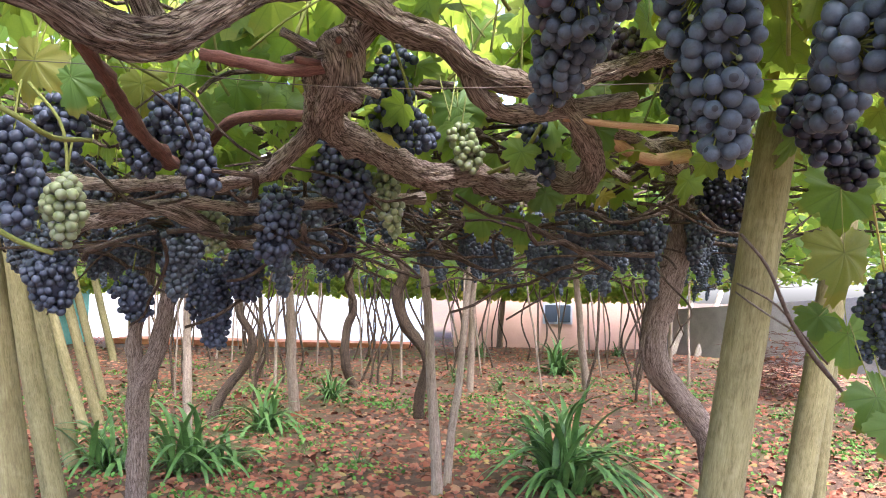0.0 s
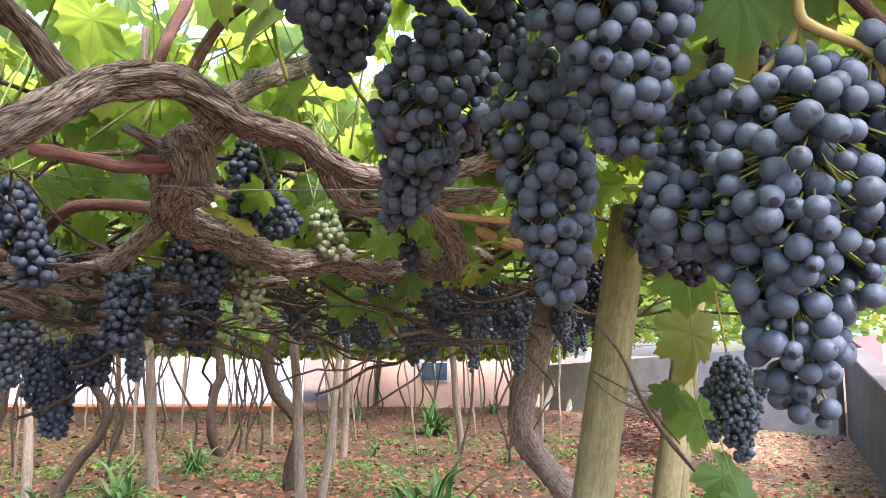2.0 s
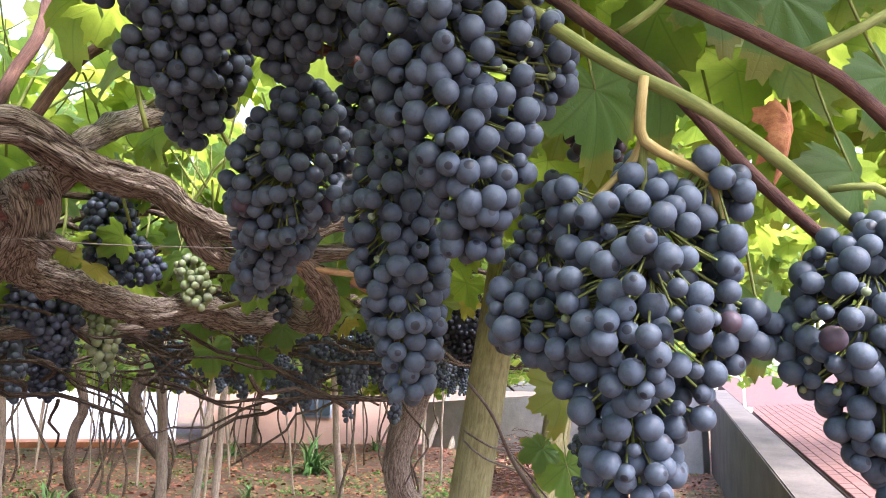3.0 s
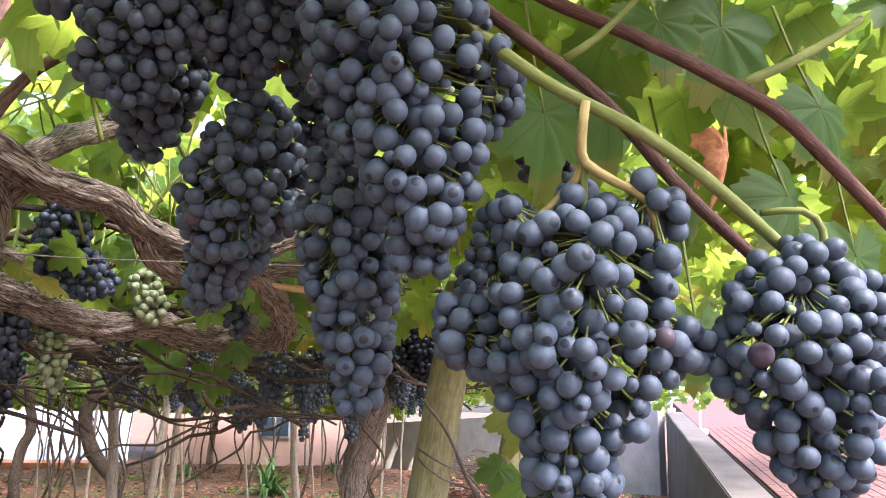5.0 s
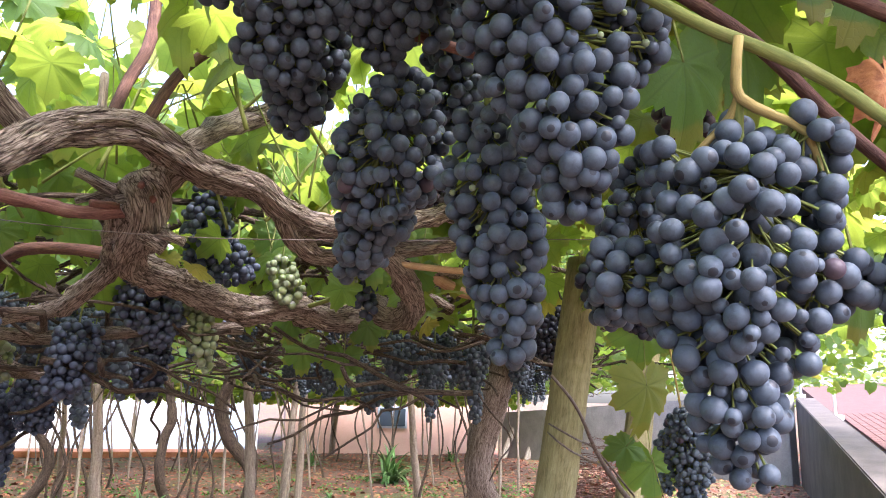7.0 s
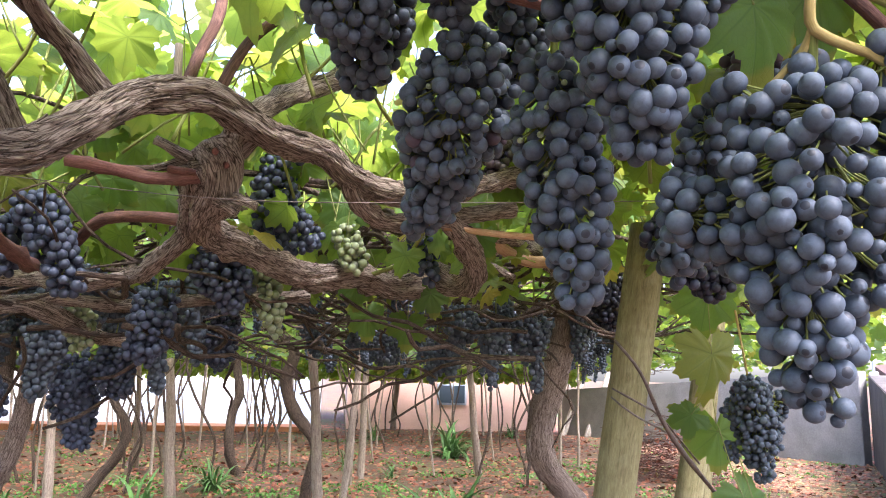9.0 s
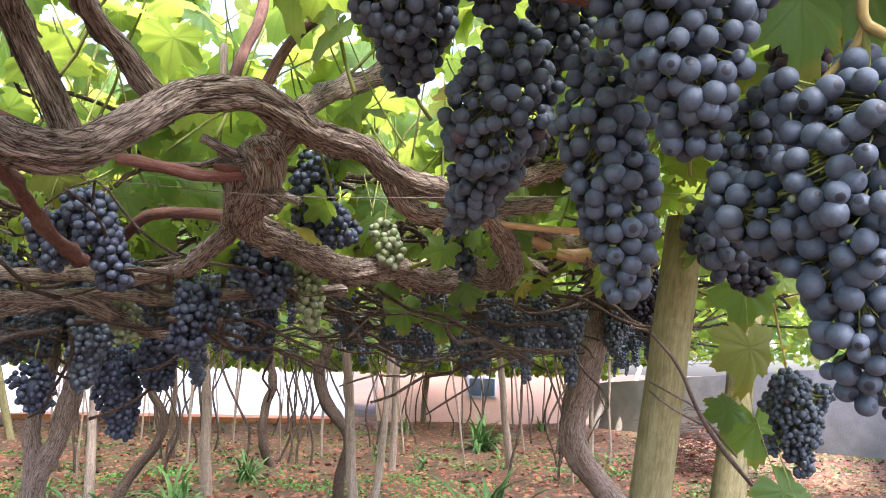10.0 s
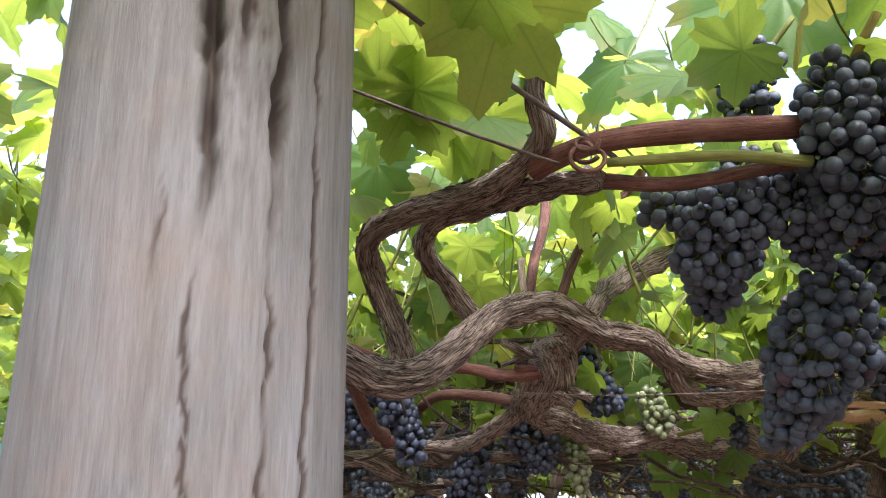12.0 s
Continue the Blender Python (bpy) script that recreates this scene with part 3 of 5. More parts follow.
P1 = round_post("vineyard_post", "round greenish treated wooden post leaning outwards", (0.746, 2.38, -0.75), (1.08, 2.38, 1.3), 0.065, POST_GREEN, seed=1)
P2 = round_post("vineyard_post", "round greenish wooden post with a cable across it", (1.6, 3.61, -0.75), (2.0, 3.61, 1.42), 0.065, POST_GREEN, seed=2)
P3 = round_post("vineyard_prop", "thin wooden prop leaning on a post", (2.27, 4.65, -0.75), (2.46, 4.6, 1.05), 0.055, POST_GREEN, seed=3)


def cracked_post(foot, head, radius):
    """A thick weathered post with long wandering cracks."""
    ob = thing("vineyard_post", "thick weathered grey wooden post with dark cracks", "post", (*foot[:2], GROUND), "vineyard posts")
    a, b = np.array(foot), np.array(head)
    axis = (b - a) / np.linalg.norm(b - a)
    u = np.cross(axis, (0, 1, 0))
    u /= np.linalg.norm(u)
    w = np.cross(axis, u)
    seg, rows = 300, 330
    verts, grain, shade_rot, faces = [], [], [], []
    # cracks: middle angle, first and last height, depth, width
    cracks = [(116, 1.1, 2.2, 0.03, 1.9), (117, 0.5, 1.14, 0.006, 0.6), (143, 1.1, 2.2, 0.028, 1.6), (142, 0.4, 1.14, 0.007, 0.6), (106, 1.05, 1.2, 0.005, 0.7), (160, 0.8, 2.0, 0.005, 0.9), (128, 1.25, 2.2, 0.014, 1.2), (-20, 0, 2.2, 0.01, 2.0), (-120, 0, 2.2, 0.01, 2.0)]
    for i in range(rows + 1):
        c = a + (b - a) * i / rows
        z = c[2]
        for j in range(seg):
            deg = 360.0 * j / seg - 180
            r = radius * (1 + 0.012 * noise.noise((j * 0.05, z * 1.5, 3.0)) + 0.006 * noise.noise((math.cos(radians(deg)) * 9, math.sin(radians(deg)) * 9, z * 3)))
            dark = 0.0
            for m, z0, z1, depth, width in cracks:
                if abs(deg - m) > 16:
                    continue
                mid = m + 5.0 * noise.noise((m, z * 3.0, 0.0)) + 2.6 * noise.noise((m, z * 15.0, 5.0)) + 2.2 * noise.noise((m, z * 46.0, 5.0))
                if z0 < z < z1:
                    q = max(0.0, 0.85 + 0.8 * noise.noise((m * 2.0, z * 14.0, 1.0))) * min(1.0, (z1 - z) * 8, (z - z0) * 8)
                    e = math.exp(-((deg - mid) / (width * (0.6 + q))) ** 2)
                    r -= depth * q * e
                    # shade of the groove, put into the colour as well as the shape
                    dark = max(dark, 1.3 * q * math.exp(-((deg - mid) / (width * (0.9 + 0.6 * q))) ** 4))
            # a rotten strip between the two long cracks
            zone = math.exp(-((deg - 129) / 15) ** 2) * min(1.0, max(0.0, (z - 1.16) * 6))
            pit = max(0.0, noise.noise((deg * 0.16, z * 16.0, 9.0)) + 0.6 * noise.noise((deg * 0.5, z * 42.0, 2.0)) - 0.08)
            r -= 0.012 * zone * pit
            dark = max(dark, 2.2 * zone * pit)
            rd = radians(deg)
            verts.append(c + r * (math.cos(rd) * u + math.sin(rd) * w))
            grain.append((math.cos(rd) * radius * 30, math.sin(rd) * radius * 30, z / 0.35))
            shade_rot.append(min(1.0, dark))
    for i in range(rows):
        for j in range(seg):
            p, q = i * seg + j, i * seg + (j + 1) % seg
            faces.append((p, q, q + seg, p + seg))
    faces.append(tuple(range(rows * seg, rows * seg + seg)))
    me = mesh_of("shaft", np.array(verts), faces, POST_CRACKED, grain=np.array(grain))
    at = me.attributes.new("shade_rot", "FLOAT", "POINT")
    at.data.foreach_set("value", np.array(shade_rot, np.float32))
    part("shaft", me, ob)
    return ob


NEAR = cracked_post((-0.398, 0.543, -0.7), (-0.6, 0.506, 2.2), 0.149)

LEFT = [((-1.653, 3.2), (-2.086, 3.2), 0.072),
        ((-2.325, 4.693), (-2.916, 4.776), 0.066),
        ((-2.742, 5.749), (-3.423, 5.826), 0.06),
        ((-3.578, 7.595), (-4.434, 7.776), 0.05),
        ((-3.568, 7.897), (-4.382, 8.079), 0.052),
        ((-4.208, 9.4), (-4.892, 9.4), 0.05),
        ((-6.419, 14.6), (-7.068, 14.6), 0.07),
        ((-6.899, 16.5), (-7.011, 16.5), 0.07)]
for i, (a, b, r) in enumerate(LEFT):
    round_post("vineyard_post", "round mossy wooden edge post leaning outwards", (*a, -0.75), (*b, 1.5), r, POST_GREEN, seed=10 + i)


def stake(foot, head, radius, seed, material=None):
    ob = thing("vine_stake", "thin crooked grey wooden stake", "stake", (*foot, GROUND), "vine stakes")
    rng = random.Random(seed)
    pts = []
    for s in (0.0, 0.2, 0.4, 0.6, 0.8, 1.0):
        w = 0.012 if 0 < s < 1 else 0
        pts.append((foot[0] + (head[0] - foot[0]) * s + rng.uniform(-w, w), foot[1] + (head[1] - foot[1]) * s + rng.uniform(-w, w), GROUND - 0.04 + (head[2] - GROUND + 0.04) * s, radius * (1.1 - 0.35 * s)))
    v, f, g = tube(pts, 10, 0.04, 0.12, 0.08, seed, knots=0.5)
    part("shaft", mesh_of("shaft", v, f, material or STAKE, grain=g), ob)
    return ob


def trunk(points, seed, label="twisted dark vine trunk rising into the canopy", material=None, fine=False):
    ob = thing("grape_vine", label, "grape vine", (*points[0][:2], GROUND), "grape vines")
    limb("trunk", points, material or BARK_SHADED, ob, "", 24 if fine else 9, 0.02 if fine else 0.06, 0.15, 0.22, seed, 0.5)
    rng = random.Random(seed)
    x, y, z, r = points[-1]
    for k2 in range(3):
        a = rng.uniform(0, 6.28)
        q = [(x, y, z - 0.03, r * 0.8)]
        for j in range(1, 5):
            a += rng.uniform(-0.5, 0.5)
            q.append((q[-1][0] + 0.14 * math.cos(a), q[-1][1] + 0.14 * math.sin(a), min(1.8, q[-1][2] + rng.uniform(-0.02, 0.09)), r * (0.75 - 0.12 * j)))
        limb("arm", q, material or BARK_SHADED, ob, "", 8, 0.05, 0.15, 0.15, seed + k2, 0.4)
    return ob


# the stakes and trunks that stand out
TR = trunk([(1.780, 4.620, -0.750, 0.075), (1.700, 4.520, -0.500, 0.074), (1.612, 4.446, -0.269, 0.072), (1.560, 4.420, -0.048, 0.072), (1.378, 4.355, 0.160, 0.070), (1.235, 4.290, 0.342, 0.075), (1.222, 4.264, 0.576, 0.075), (1.300, 4.225, 0.836, 0.078), (1.352, 4.186, 1.096, 0.075), (1.339, 4.160, 1.356, 0.086), (1.300, 4.095, 1.512, 0.072)], 5, "thick grey twisted vine trunk with peeling bark", TRUNK, True)
TL = trunk([(-1.552, 3.92, -0.75, 0.053), (-1.552, 3.92, -0.488, 0.051), (-1.552, 3.92, -0.088, 0.048), (-1.568, 3.936, 0.2, 0.054), (-1.488, 3.952, 0.392, 0.045), (-1.44, 3.968, 0.712, 0.043), (-1.424, 4, 1.112, 0.045)], 6, "forked grey vine trunk", TRUNK, True)
limb("fork", [(-1.568, 3.936, 0.168, 0.045), (-1.6, 3.936, 0.472, 0.035), (-1.568, 4, 0.792, 0.035), (-1.632, 4, 1.112, 0.032)], TRUNK, TL, "", 12, 0.03, 0.12, 0.12, 61)
stake((0.0, 5.24), (-0.16, 5.44, 1.36), 0.038, 1)
stake((0.06, 5.5), (0.24, 6, 1.22), 0.03, 2)
stake((-2.24, 6.7), (-2.34, 6.8, 1.02), 0.04, 3)
stake((-1.72, 8.84), (-1.8, 8.6, 0.92), 0.06, 4)
stake((0.42, 11.24), (0.44, 10.8, 1.42), 0.052, 5)
stake((2.22, 11.46), (1.9, 10.8, 1.32), 0.056, 6)
stake((2.66, 22.22), (2.9, 20.8, 1.32), 0.08, 7)
stake((-2.94, 12.2), (-2.7, 10.8, 1.12), 0.04, 8)
stake((1.56, 20.7), (1.6, 19.8, 1.32), 0.08, 9)
trunk([(-0.26, 8.6, -0.78, 0.064), (-0.24, 8.5, -0.38, 0.06), (-0.16, 8.4, 0.02, 0.06), (-0.4, 8.4, 0.36, 0.068), (-0.52, 8.4, 0.72, 0.068), (-0.44, 8.4, 1.02, 0.056), (-0.68, 8.4, 1.32, 0.05)], 7)
trunk([(-2.6, 8.36, -0.78, 0.056), (-2.5, 8.6, -0.44, 0.056), (-2.24, 8.6, -0.08, 0.052), (-2.2, 8.6, 0.22, 0.048), (-2.36, 8.6, 0.52, 0.044), (-2.4, 8.8, 1.12, 0.04)], 8)
trunk([(-1.32, 11.46, -0.78, 0.07), (-1.46, 11.2, -0.28, 0.068), (-1.44, 11.2, 0.22, 0.064), (-1.36, 11.2, 0.52, 0.064), (-1.5, 11.2, 1.22, 0.06)], 9)
for px_, py_ in ((6.6, 19.4), (7.2, 19.0), (6.1, 19.9)):
    stake((px_, py_), (px_ + 0.84, py_ + 0.2, 1.3), 0.08, 300, POST_GREY)
rng = random.Random(11)
for i in range(104):
    y = rng.uniform(9.5, 20.0)
    x = rng.uniform(-0.4, 0.33) * y
    if rng.random() < 0.42:
        stake((x, y), (x + rng.uniform(-0.2, 0.2) - (0.4 if rng.random() < 0.15 else 0), y, 1.5), rng.uniform(0.011, 0.024), 100 + i)
    else:
        bend, ph = rng.uniform(0.05, 0.24), rng.uniform(0, 6.28)
        lean = rng.uniform(-0.35, 0.35)
        pts = [(x + lean * s + bend * math.sin(ph + 5.6 * s) * min(1, 4 * s), y + 0.5 * bend * math.cos(ph + 3 * s), GROUND - 0.05 + s * 2.3, 0.02 - 0.006 * s) for s in (0, 0.14, 0.28, 0.42, 0.57, 0.71, 0.86, 1.0)]
        trunk(pts, 200 + i)

# ---------------------------------------------------------------- the near vine
VINE = thing("grape_vine", "old gnarled grape vine with peeling bark trained overhead", "grape vine", (-0.2, 1.7, 1.2))
C1 = limb("cordon", [(-0.681, 1.042, 1.162, 0.0298), (-0.591, 1.100, 1.138, 0.0308), (-0.531, 1.182, 1.111, 0.0307), (-0.463, 1.256, 1.123, 0.0327), (-0.399, 1.303, 1.183, 0.0294), (-0.321, 1.385, 1.274, 0.0289), (-0.224, 1.453, 1.309, 0.0305), (-0.158, 1.493, 1.289, 0.0294), (-0.103, 1.572, 1.276, 0.0289), (-0.004, 1.686, 1.282, 0.0278), (0.059, 1.748, 1.248, 0.0287), (0.140, 1.806, 1.229, 0.0262), (0.282, 1.895, 1.241, 0.0252), (0.421, 1.977, 1.305, 0.0252), (0.571, 2.057, 1.372, 0.0238), (0.734, 2.087, 1.430, 0.0216)], BARK, VINE, seed=1, seg=44, step=0.009)
limb("cordon", [(0.059, 1.747, 1.255, 0.0242), (0.086, 1.795, 1.196, 0.0214), (0.145, 1.866, 1.169, 0.021), (0.245, 1.957, 1.186, 0.0209), (0.384, 2.042, 1.229, 0.0219), (0.541, 2.076, 1.266, 0.0211)], BARK, VINE, seed=2, seg=18, step=0.014)
limb("cordon", [(0.317, 1.977, 1.221, 0.0274), (0.403, 2.101, 1.167, 0.0317), (0.462, 2.258, 1.116, 0.0366), (0.452, 2.416, 1.082, 0.039), (0.379, 2.564, 1.138, 0.0382)], BARK, VINE, seed=3, seg=18, step=0.014)
limb("cordon", [(-0.254, 1.613, 1.215, 0.0483), (-0.261, 1.722, 1.169, 0.0448), (-0.291, 1.872, 1.129, 0.0414), (-0.228, 1.992, 1.115, 0.0367), (-0.146, 2.152, 1.094, 0.0356), (-0.033, 2.349, 1.081, 0.0389), (0.097, 2.457, 1.108, 0.0378), (0.222, 2.584, 1.087, 0.0382), (0.367, 2.702, 1.111, 0.045)], BARK, VINE, seed=4, seg=34, step=0.011)
limb("head", [(-0.239, 1.585, 1.253, 0.0388), (-0.215, 1.600, 1.213, 0.0508), (-0.224, 1.637, 1.177, 0.0517), (-0.257, 1.726, 1.143, 0.0417)], BARK, VINE, "knobbly vine head with old pruning scars", seed=5, seg=26, step=0.01, rough=0.5, ridges=0.35, knots=1.4)
limb("spur", [(-0.213, 1.593, 1.192, 0.0192), (-0.320, 1.583, 1.173, 0.0146), (-0.414, 1.568, 1.185, 0.0127), (-0.492, 1.532, 1.188, 0.0116)], CANE_RED, VINE, seed=6, seg=14)
limb("cordon", [(-0.295, 1.851, 1.135, 0.0239), (-0.369, 1.945, 1.088, 0.0223), (-0.484, 2.083, 1.036, 0.0208), (-0.652, 2.249, 1.029, 0.0212), (-0.876, 2.413, 1.052, 0.0238), (-1.077, 2.479, 1.047, 0.0232), (-1.260, 2.489, 1.063, 0.0209), (-1.554, 2.508, 1.077, 0.0199)], BARK, VINE, seed=7, seg=16)
limb("cordon", [(-0.056, 2.659, 1.054, 0.0194), (-0.253, 2.625, 1.038, 0.0203), (-0.461, 2.593, 1.015, 0.0211), (-0.655, 2.610, 0.993, 0.0211), (-0.834, 2.570, 1.005, 0.0206), (-1.060, 2.539, 0.979, 0.0225), (-1.284, 2.552, 0.995, 0.0225), (-1.509, 2.569, 0.992, 0.0225)], BARK, VINE, seed=8, seg=14)
limb("cordon", [(-1.295, 2.665, 0.927, 0.0234), (-1.100, 2.595, 0.964, 0.0275), (-0.929, 2.530, 0.981, 0.0292), (-0.829, 2.631, 0.933, 0.0257), (-0.724, 2.835, 0.886, 0.0227), (-0.556, 2.913, 0.957, 0.0209)], BARK, VINE, seed=18, seg=14)
cane("shoot", [(-0.309, 1.832, 1.135, 0.0155), (-0.423, 1.908, 1.158, 0.0146), (-0.567, 2.018, 1.165, 0.0154), (-0.674, 2.136, 1.112, 0.0145)], CANE, VINE, seed=9)
limb("arm", [(-0.604, 1.266, 1.124, 0.012), (-0.640, 1.476, 1.095, 0.0149), (-0.666, 1.688, 1.051, 0.0168), (-0.672, 1.896, 1.022, 0.0163)], CANE, VINE, seed=10, seg=10)
ARM = limb("arm", [(-0.513, 1.359, 1.171, 0.0268), (-0.527, 1.296, 1.232, 0.0219), (-0.551, 1.240, 1.298, 0.0184), (-0.558, 1.170, 1.351, 0.0178), (-0.523, 1.125, 1.383, 0.0193), (-0.424, 1.056, 1.393, 0.0209), (-0.300, 0.963, 1.390, 0.0226), (-0.229, 0.878, 1.400, 0.0187), (-0.201, 0.815, 1.417, 0.017), (-0.212, 0.780, 1.457, 0.0138), (-0.206, 0.760, 1.528, 0.0138), (-0.195, 0.736, 1.616, 0.0145), (-0.190, 0.709, 1.711, 0.013)], BARK, VINE, seed=11, seg=18, step=0.014)
limb("arm", [(-0.366, 1.382, 1.256, 0.0227), (-0.425, 1.308, 1.327, 0.019), (-0.453, 1.207, 1.364, 0.018), (-0.414, 1.130, 1.398, 0.0181), (-0.309, 1.044, 1.398, 0.0231), (-0.204, 0.912, 1.372, 0.019), (-0.124, 0.829, 1.348, 0.0145)], BARK, VINE, seed=12, seg=18, step=0.014)
cane("cane", [(-0.216, 0.865, 1.380, 0.0174), (-0.136, 0.804, 1.389, 0.0155), (-0.022, 0.828, 1.415, 0.0173), (0.086, 0.854, 1.430, 0.0175), (0.196, 0.882, 1.444, 0.0168), (0.328, 0.902, 1.459, 0.0143)], CANE_RED, VINE, "smooth red-brown cane", 13)
cane("cane", [(-0.113, 0.796, 1.357, 0.0064), (-0.026, 0.809, 1.368, 0.0072), (0.053, 0.822, 1.375, 0.0080), (0.158, 0.852, 1.377, 0.0089)], CANE_GREEN, VINE, "", 14)
cane("cane", [(-0.119, 0.849, 1.353, 0.0118), (-0.020, 0.868, 1.354, 0.0109), (0.107, 0.893, 1.385, 0.0102), (0.252, 0.919, 1.426, 0.0103)], CANE, VINE, "", 15)
limb("arm", [(-0.142, 1.511, 1.296, 0.0211), (-0.074, 1.690, 1.416, 0.0261), (0.006, 1.774, 1.488, 0.0263), (0.136, 1.805, 1.559, 0.0231)], BARK, VINE, seed=16, seg=14)
cane("shoot", [(-0.268, 1.476, 1.316, 0.0117), (-0.263, 1.576, 1.451, 0.0126), (-0.244, 1.655, 1.585, 0.0133), (-0.250, 1.700, 1.754, 0.0125)], CANE, VINE, "", 17)
cane("shoot", [(-0.197, 1.459, 1.325, 0.0116), (-0.157, 1.536, 1.465, 0.0111), (-0.077, 1.611, 1.592, 0.0118), (-0.001, 1.639, 1.703, 0.0121)], CANE, VINE, "", 19)
cane("shoot", [(-0.277, 1.464, 1.329, 0.0081), (-0.289, 1.500, 1.430, 0.0084)], STAKE, VINE, "", 20)
cane("shoot", [(-0.622, 1.158, 1.176, 0.0063), (-0.568, 1.157, 1.159, 0.0072), (-0.526, 1.206, 1.148, 0.0075)], CANE_RED, VINE, "", 21)
cane("cane", [(0.329, 2.002, 1.187, 0.0094), (0.510, 2.090, 1.192, 0.0099), (0.673, 2.129, 1.196, 0.0101)], CANE_DRY, VINE, "", 22)
cane("cane", [(0.524, 2.484, 1.258, 0.0195), (0.734, 2.679, 1.215, 0.0231), (0.911, 2.764, 1.244, 0.0261)], CANE_DRY, VINE, "", 23)
limb("cordon", [(0.504, 2.386, 1.249, 0.0165), (0.645, 2.576, 1.269, 0.0178), (0.816, 2.818, 1.262, 0.0292), (0.928, 2.966, 1.241, 0.0383)], BARK, VINE, seed=24, seg=12)
limb("cordon", [(0.768, 3.084, 1.207, 0.0185), (0.607, 2.887, 1.245, 0.0149), (0.672, 2.776, 1.273, 0.0144), (0.874, 2.857, 1.315, 0.0173), (1.032, 2.849, 1.295, 0.0173)], BARK, VINE, seed=25, seg=12)

rng = random.Random(77)
HX, HY, HZ = [(-0.222, 1.613, 1.197)][0]
for i in range(20):
    a, e = rng.uniform(0, 6.28), rng.uniform(-0.5, 0.9)
    d = Vector((math.cos(a) * math.cos(e), math.sin(a) * math.cos(e) * 0.7 - 0.3, math.sin(e)))
    o = Vector((HX, HY, HZ)) + Vector((rng.uniform(-0.02, 0.02), 0, rng.uniform(-0.05, 0.05)))
    r = rng.uniform(0.006, 0.016)
    l = rng.uniform(0.05, 0.12)
    limb("stub", [(*(o + d * 0.03), r * 1.3), (*(o + d * l * 0.7), r), (*(o + d * l), r * 0.95)], BARK if i % 3 else CANE_RED, VINE, "", 10, 0.01, 0.2, 0.2, 90 + i, 0.8)


def peeling(path, count, seed, parent):
    """Loose fibres of old bark along a limb."""
    rng = random.Random(seed)
    p = spline(path, 0.02)
    out = []
    for i in range(count):
        k2 = rng.randrange(2, len(p) - 8)
        ln = rng.randint(3, 6)
        a = rng.uniform(0, 6.28)
        q = []
        for j in range(ln):
            c = p[min(len(p) - 1, k2 + j)]
            tg = p[min(len(p) - 1, k2 + j + 1)] - p[min(len(p) - 2, k2 + j)]
            tv = Vector(tg[:3]).normalized()
            uu = tv.orthogonal().normalized()
            ww = tv.cross(uu)
            up_ = Vector((0, 0, 1))
            uu = (up_ - tv * up_.dot(tv)).normalized() if abs(tv.z) < 0.95 else uu
            ww = tv.cross(uu)
            rr = float(c[3]) * (1.02 + (0.14 if j in (0, ln - 1) and rng.random() < 0.4 else 0.0))
            o = Vector(c[:3]) + rr * (math.cos(a) * uu + math.sin(a) * ww)
            q.append((*o, 0.0022 * rng.uniform(0.6, 1.3)))
            a += rng.uniform(-0.12, 0.12)
        out.append(tube(q, 5, 0.02, 0.2, 0.0, i))
    v, f, g = joined(out)
    tagged(part("loose_bark", mesh_of("bark_fibres", v, f, BARK, grain=g), parent), kind="stuff")


peeling([(-0.591, 1.100, 1.138, 0.0308), (-0.531, 1.182, 1.111, 0.0307), (-0.463, 1.256, 1.123, 0.0327), (-0.399, 1.303, 1.183, 0.0294), (-0.321, 1.385, 1.274, 0.0289), (-0.224, 1.453, 1.309, 0.0305), (-0.158, 1.493, 1.289, 0.0294), (-0.103, 1.572, 1.276, 0.0289), (-0.004, 1.686, 1.282, 0.0278), (0.059, 1.748, 1.248, 0.0287), (0.140, 1.806, 1.229, 0.0262), (0.282, 1.895, 1.241, 0.0252)], 170, 1, VINE)
peeling([(-0.254, 1.613, 1.215, 0.0483), (-0.261, 1.722, 1.169, 0.0448), (-0.291, 1.872, 1.129, 0.0414), (-0.228, 1.992, 1.115, 0.0367), (-0.146, 2.152, 1.094, 0.0356), (-0.033, 2.349, 1.081, 0.0389), (0.097, 2.457, 1.108, 0.0378)], 110, 2, VINE)
peeling([(-0.513, 1.359, 1.171, 0.0311), (-0.527, 1.296, 1.232, 0.0266), (-0.551, 1.240, 1.298, 0.0223), (-0.558, 1.170, 1.351, 0.0207), (-0.523, 1.125, 1.383, 0.0219), (-0.424, 1.056, 1.393, 0.0223), (-0.300, 0.963, 1.390, 0.0206), (-0.229, 0.878, 1.400, 0.017)], 90, 3, VINE)

for i, (r, dz) in enumerate(((0.016, 0.0), (0.012, 0.01), (0.019, -0.012))):
    kx, ky, kz = [(-0.149, 0.768, 1.357)][0]
    ring = [(kx + r * math.cos(a) + 0.002 * a, ky - 0.01 + 0.008 * math.sin(a * 0.7 + i), kz + dz + r * math.sin(a), 0.0032) for a in np.linspace(0.3 * i, 5.6 + i, 12)]
    limb("tendril", ring, CANE, VINE, "dry coiled tendril", 7, 0.006, 0.1, 0.0, 40 + i, 0.2)

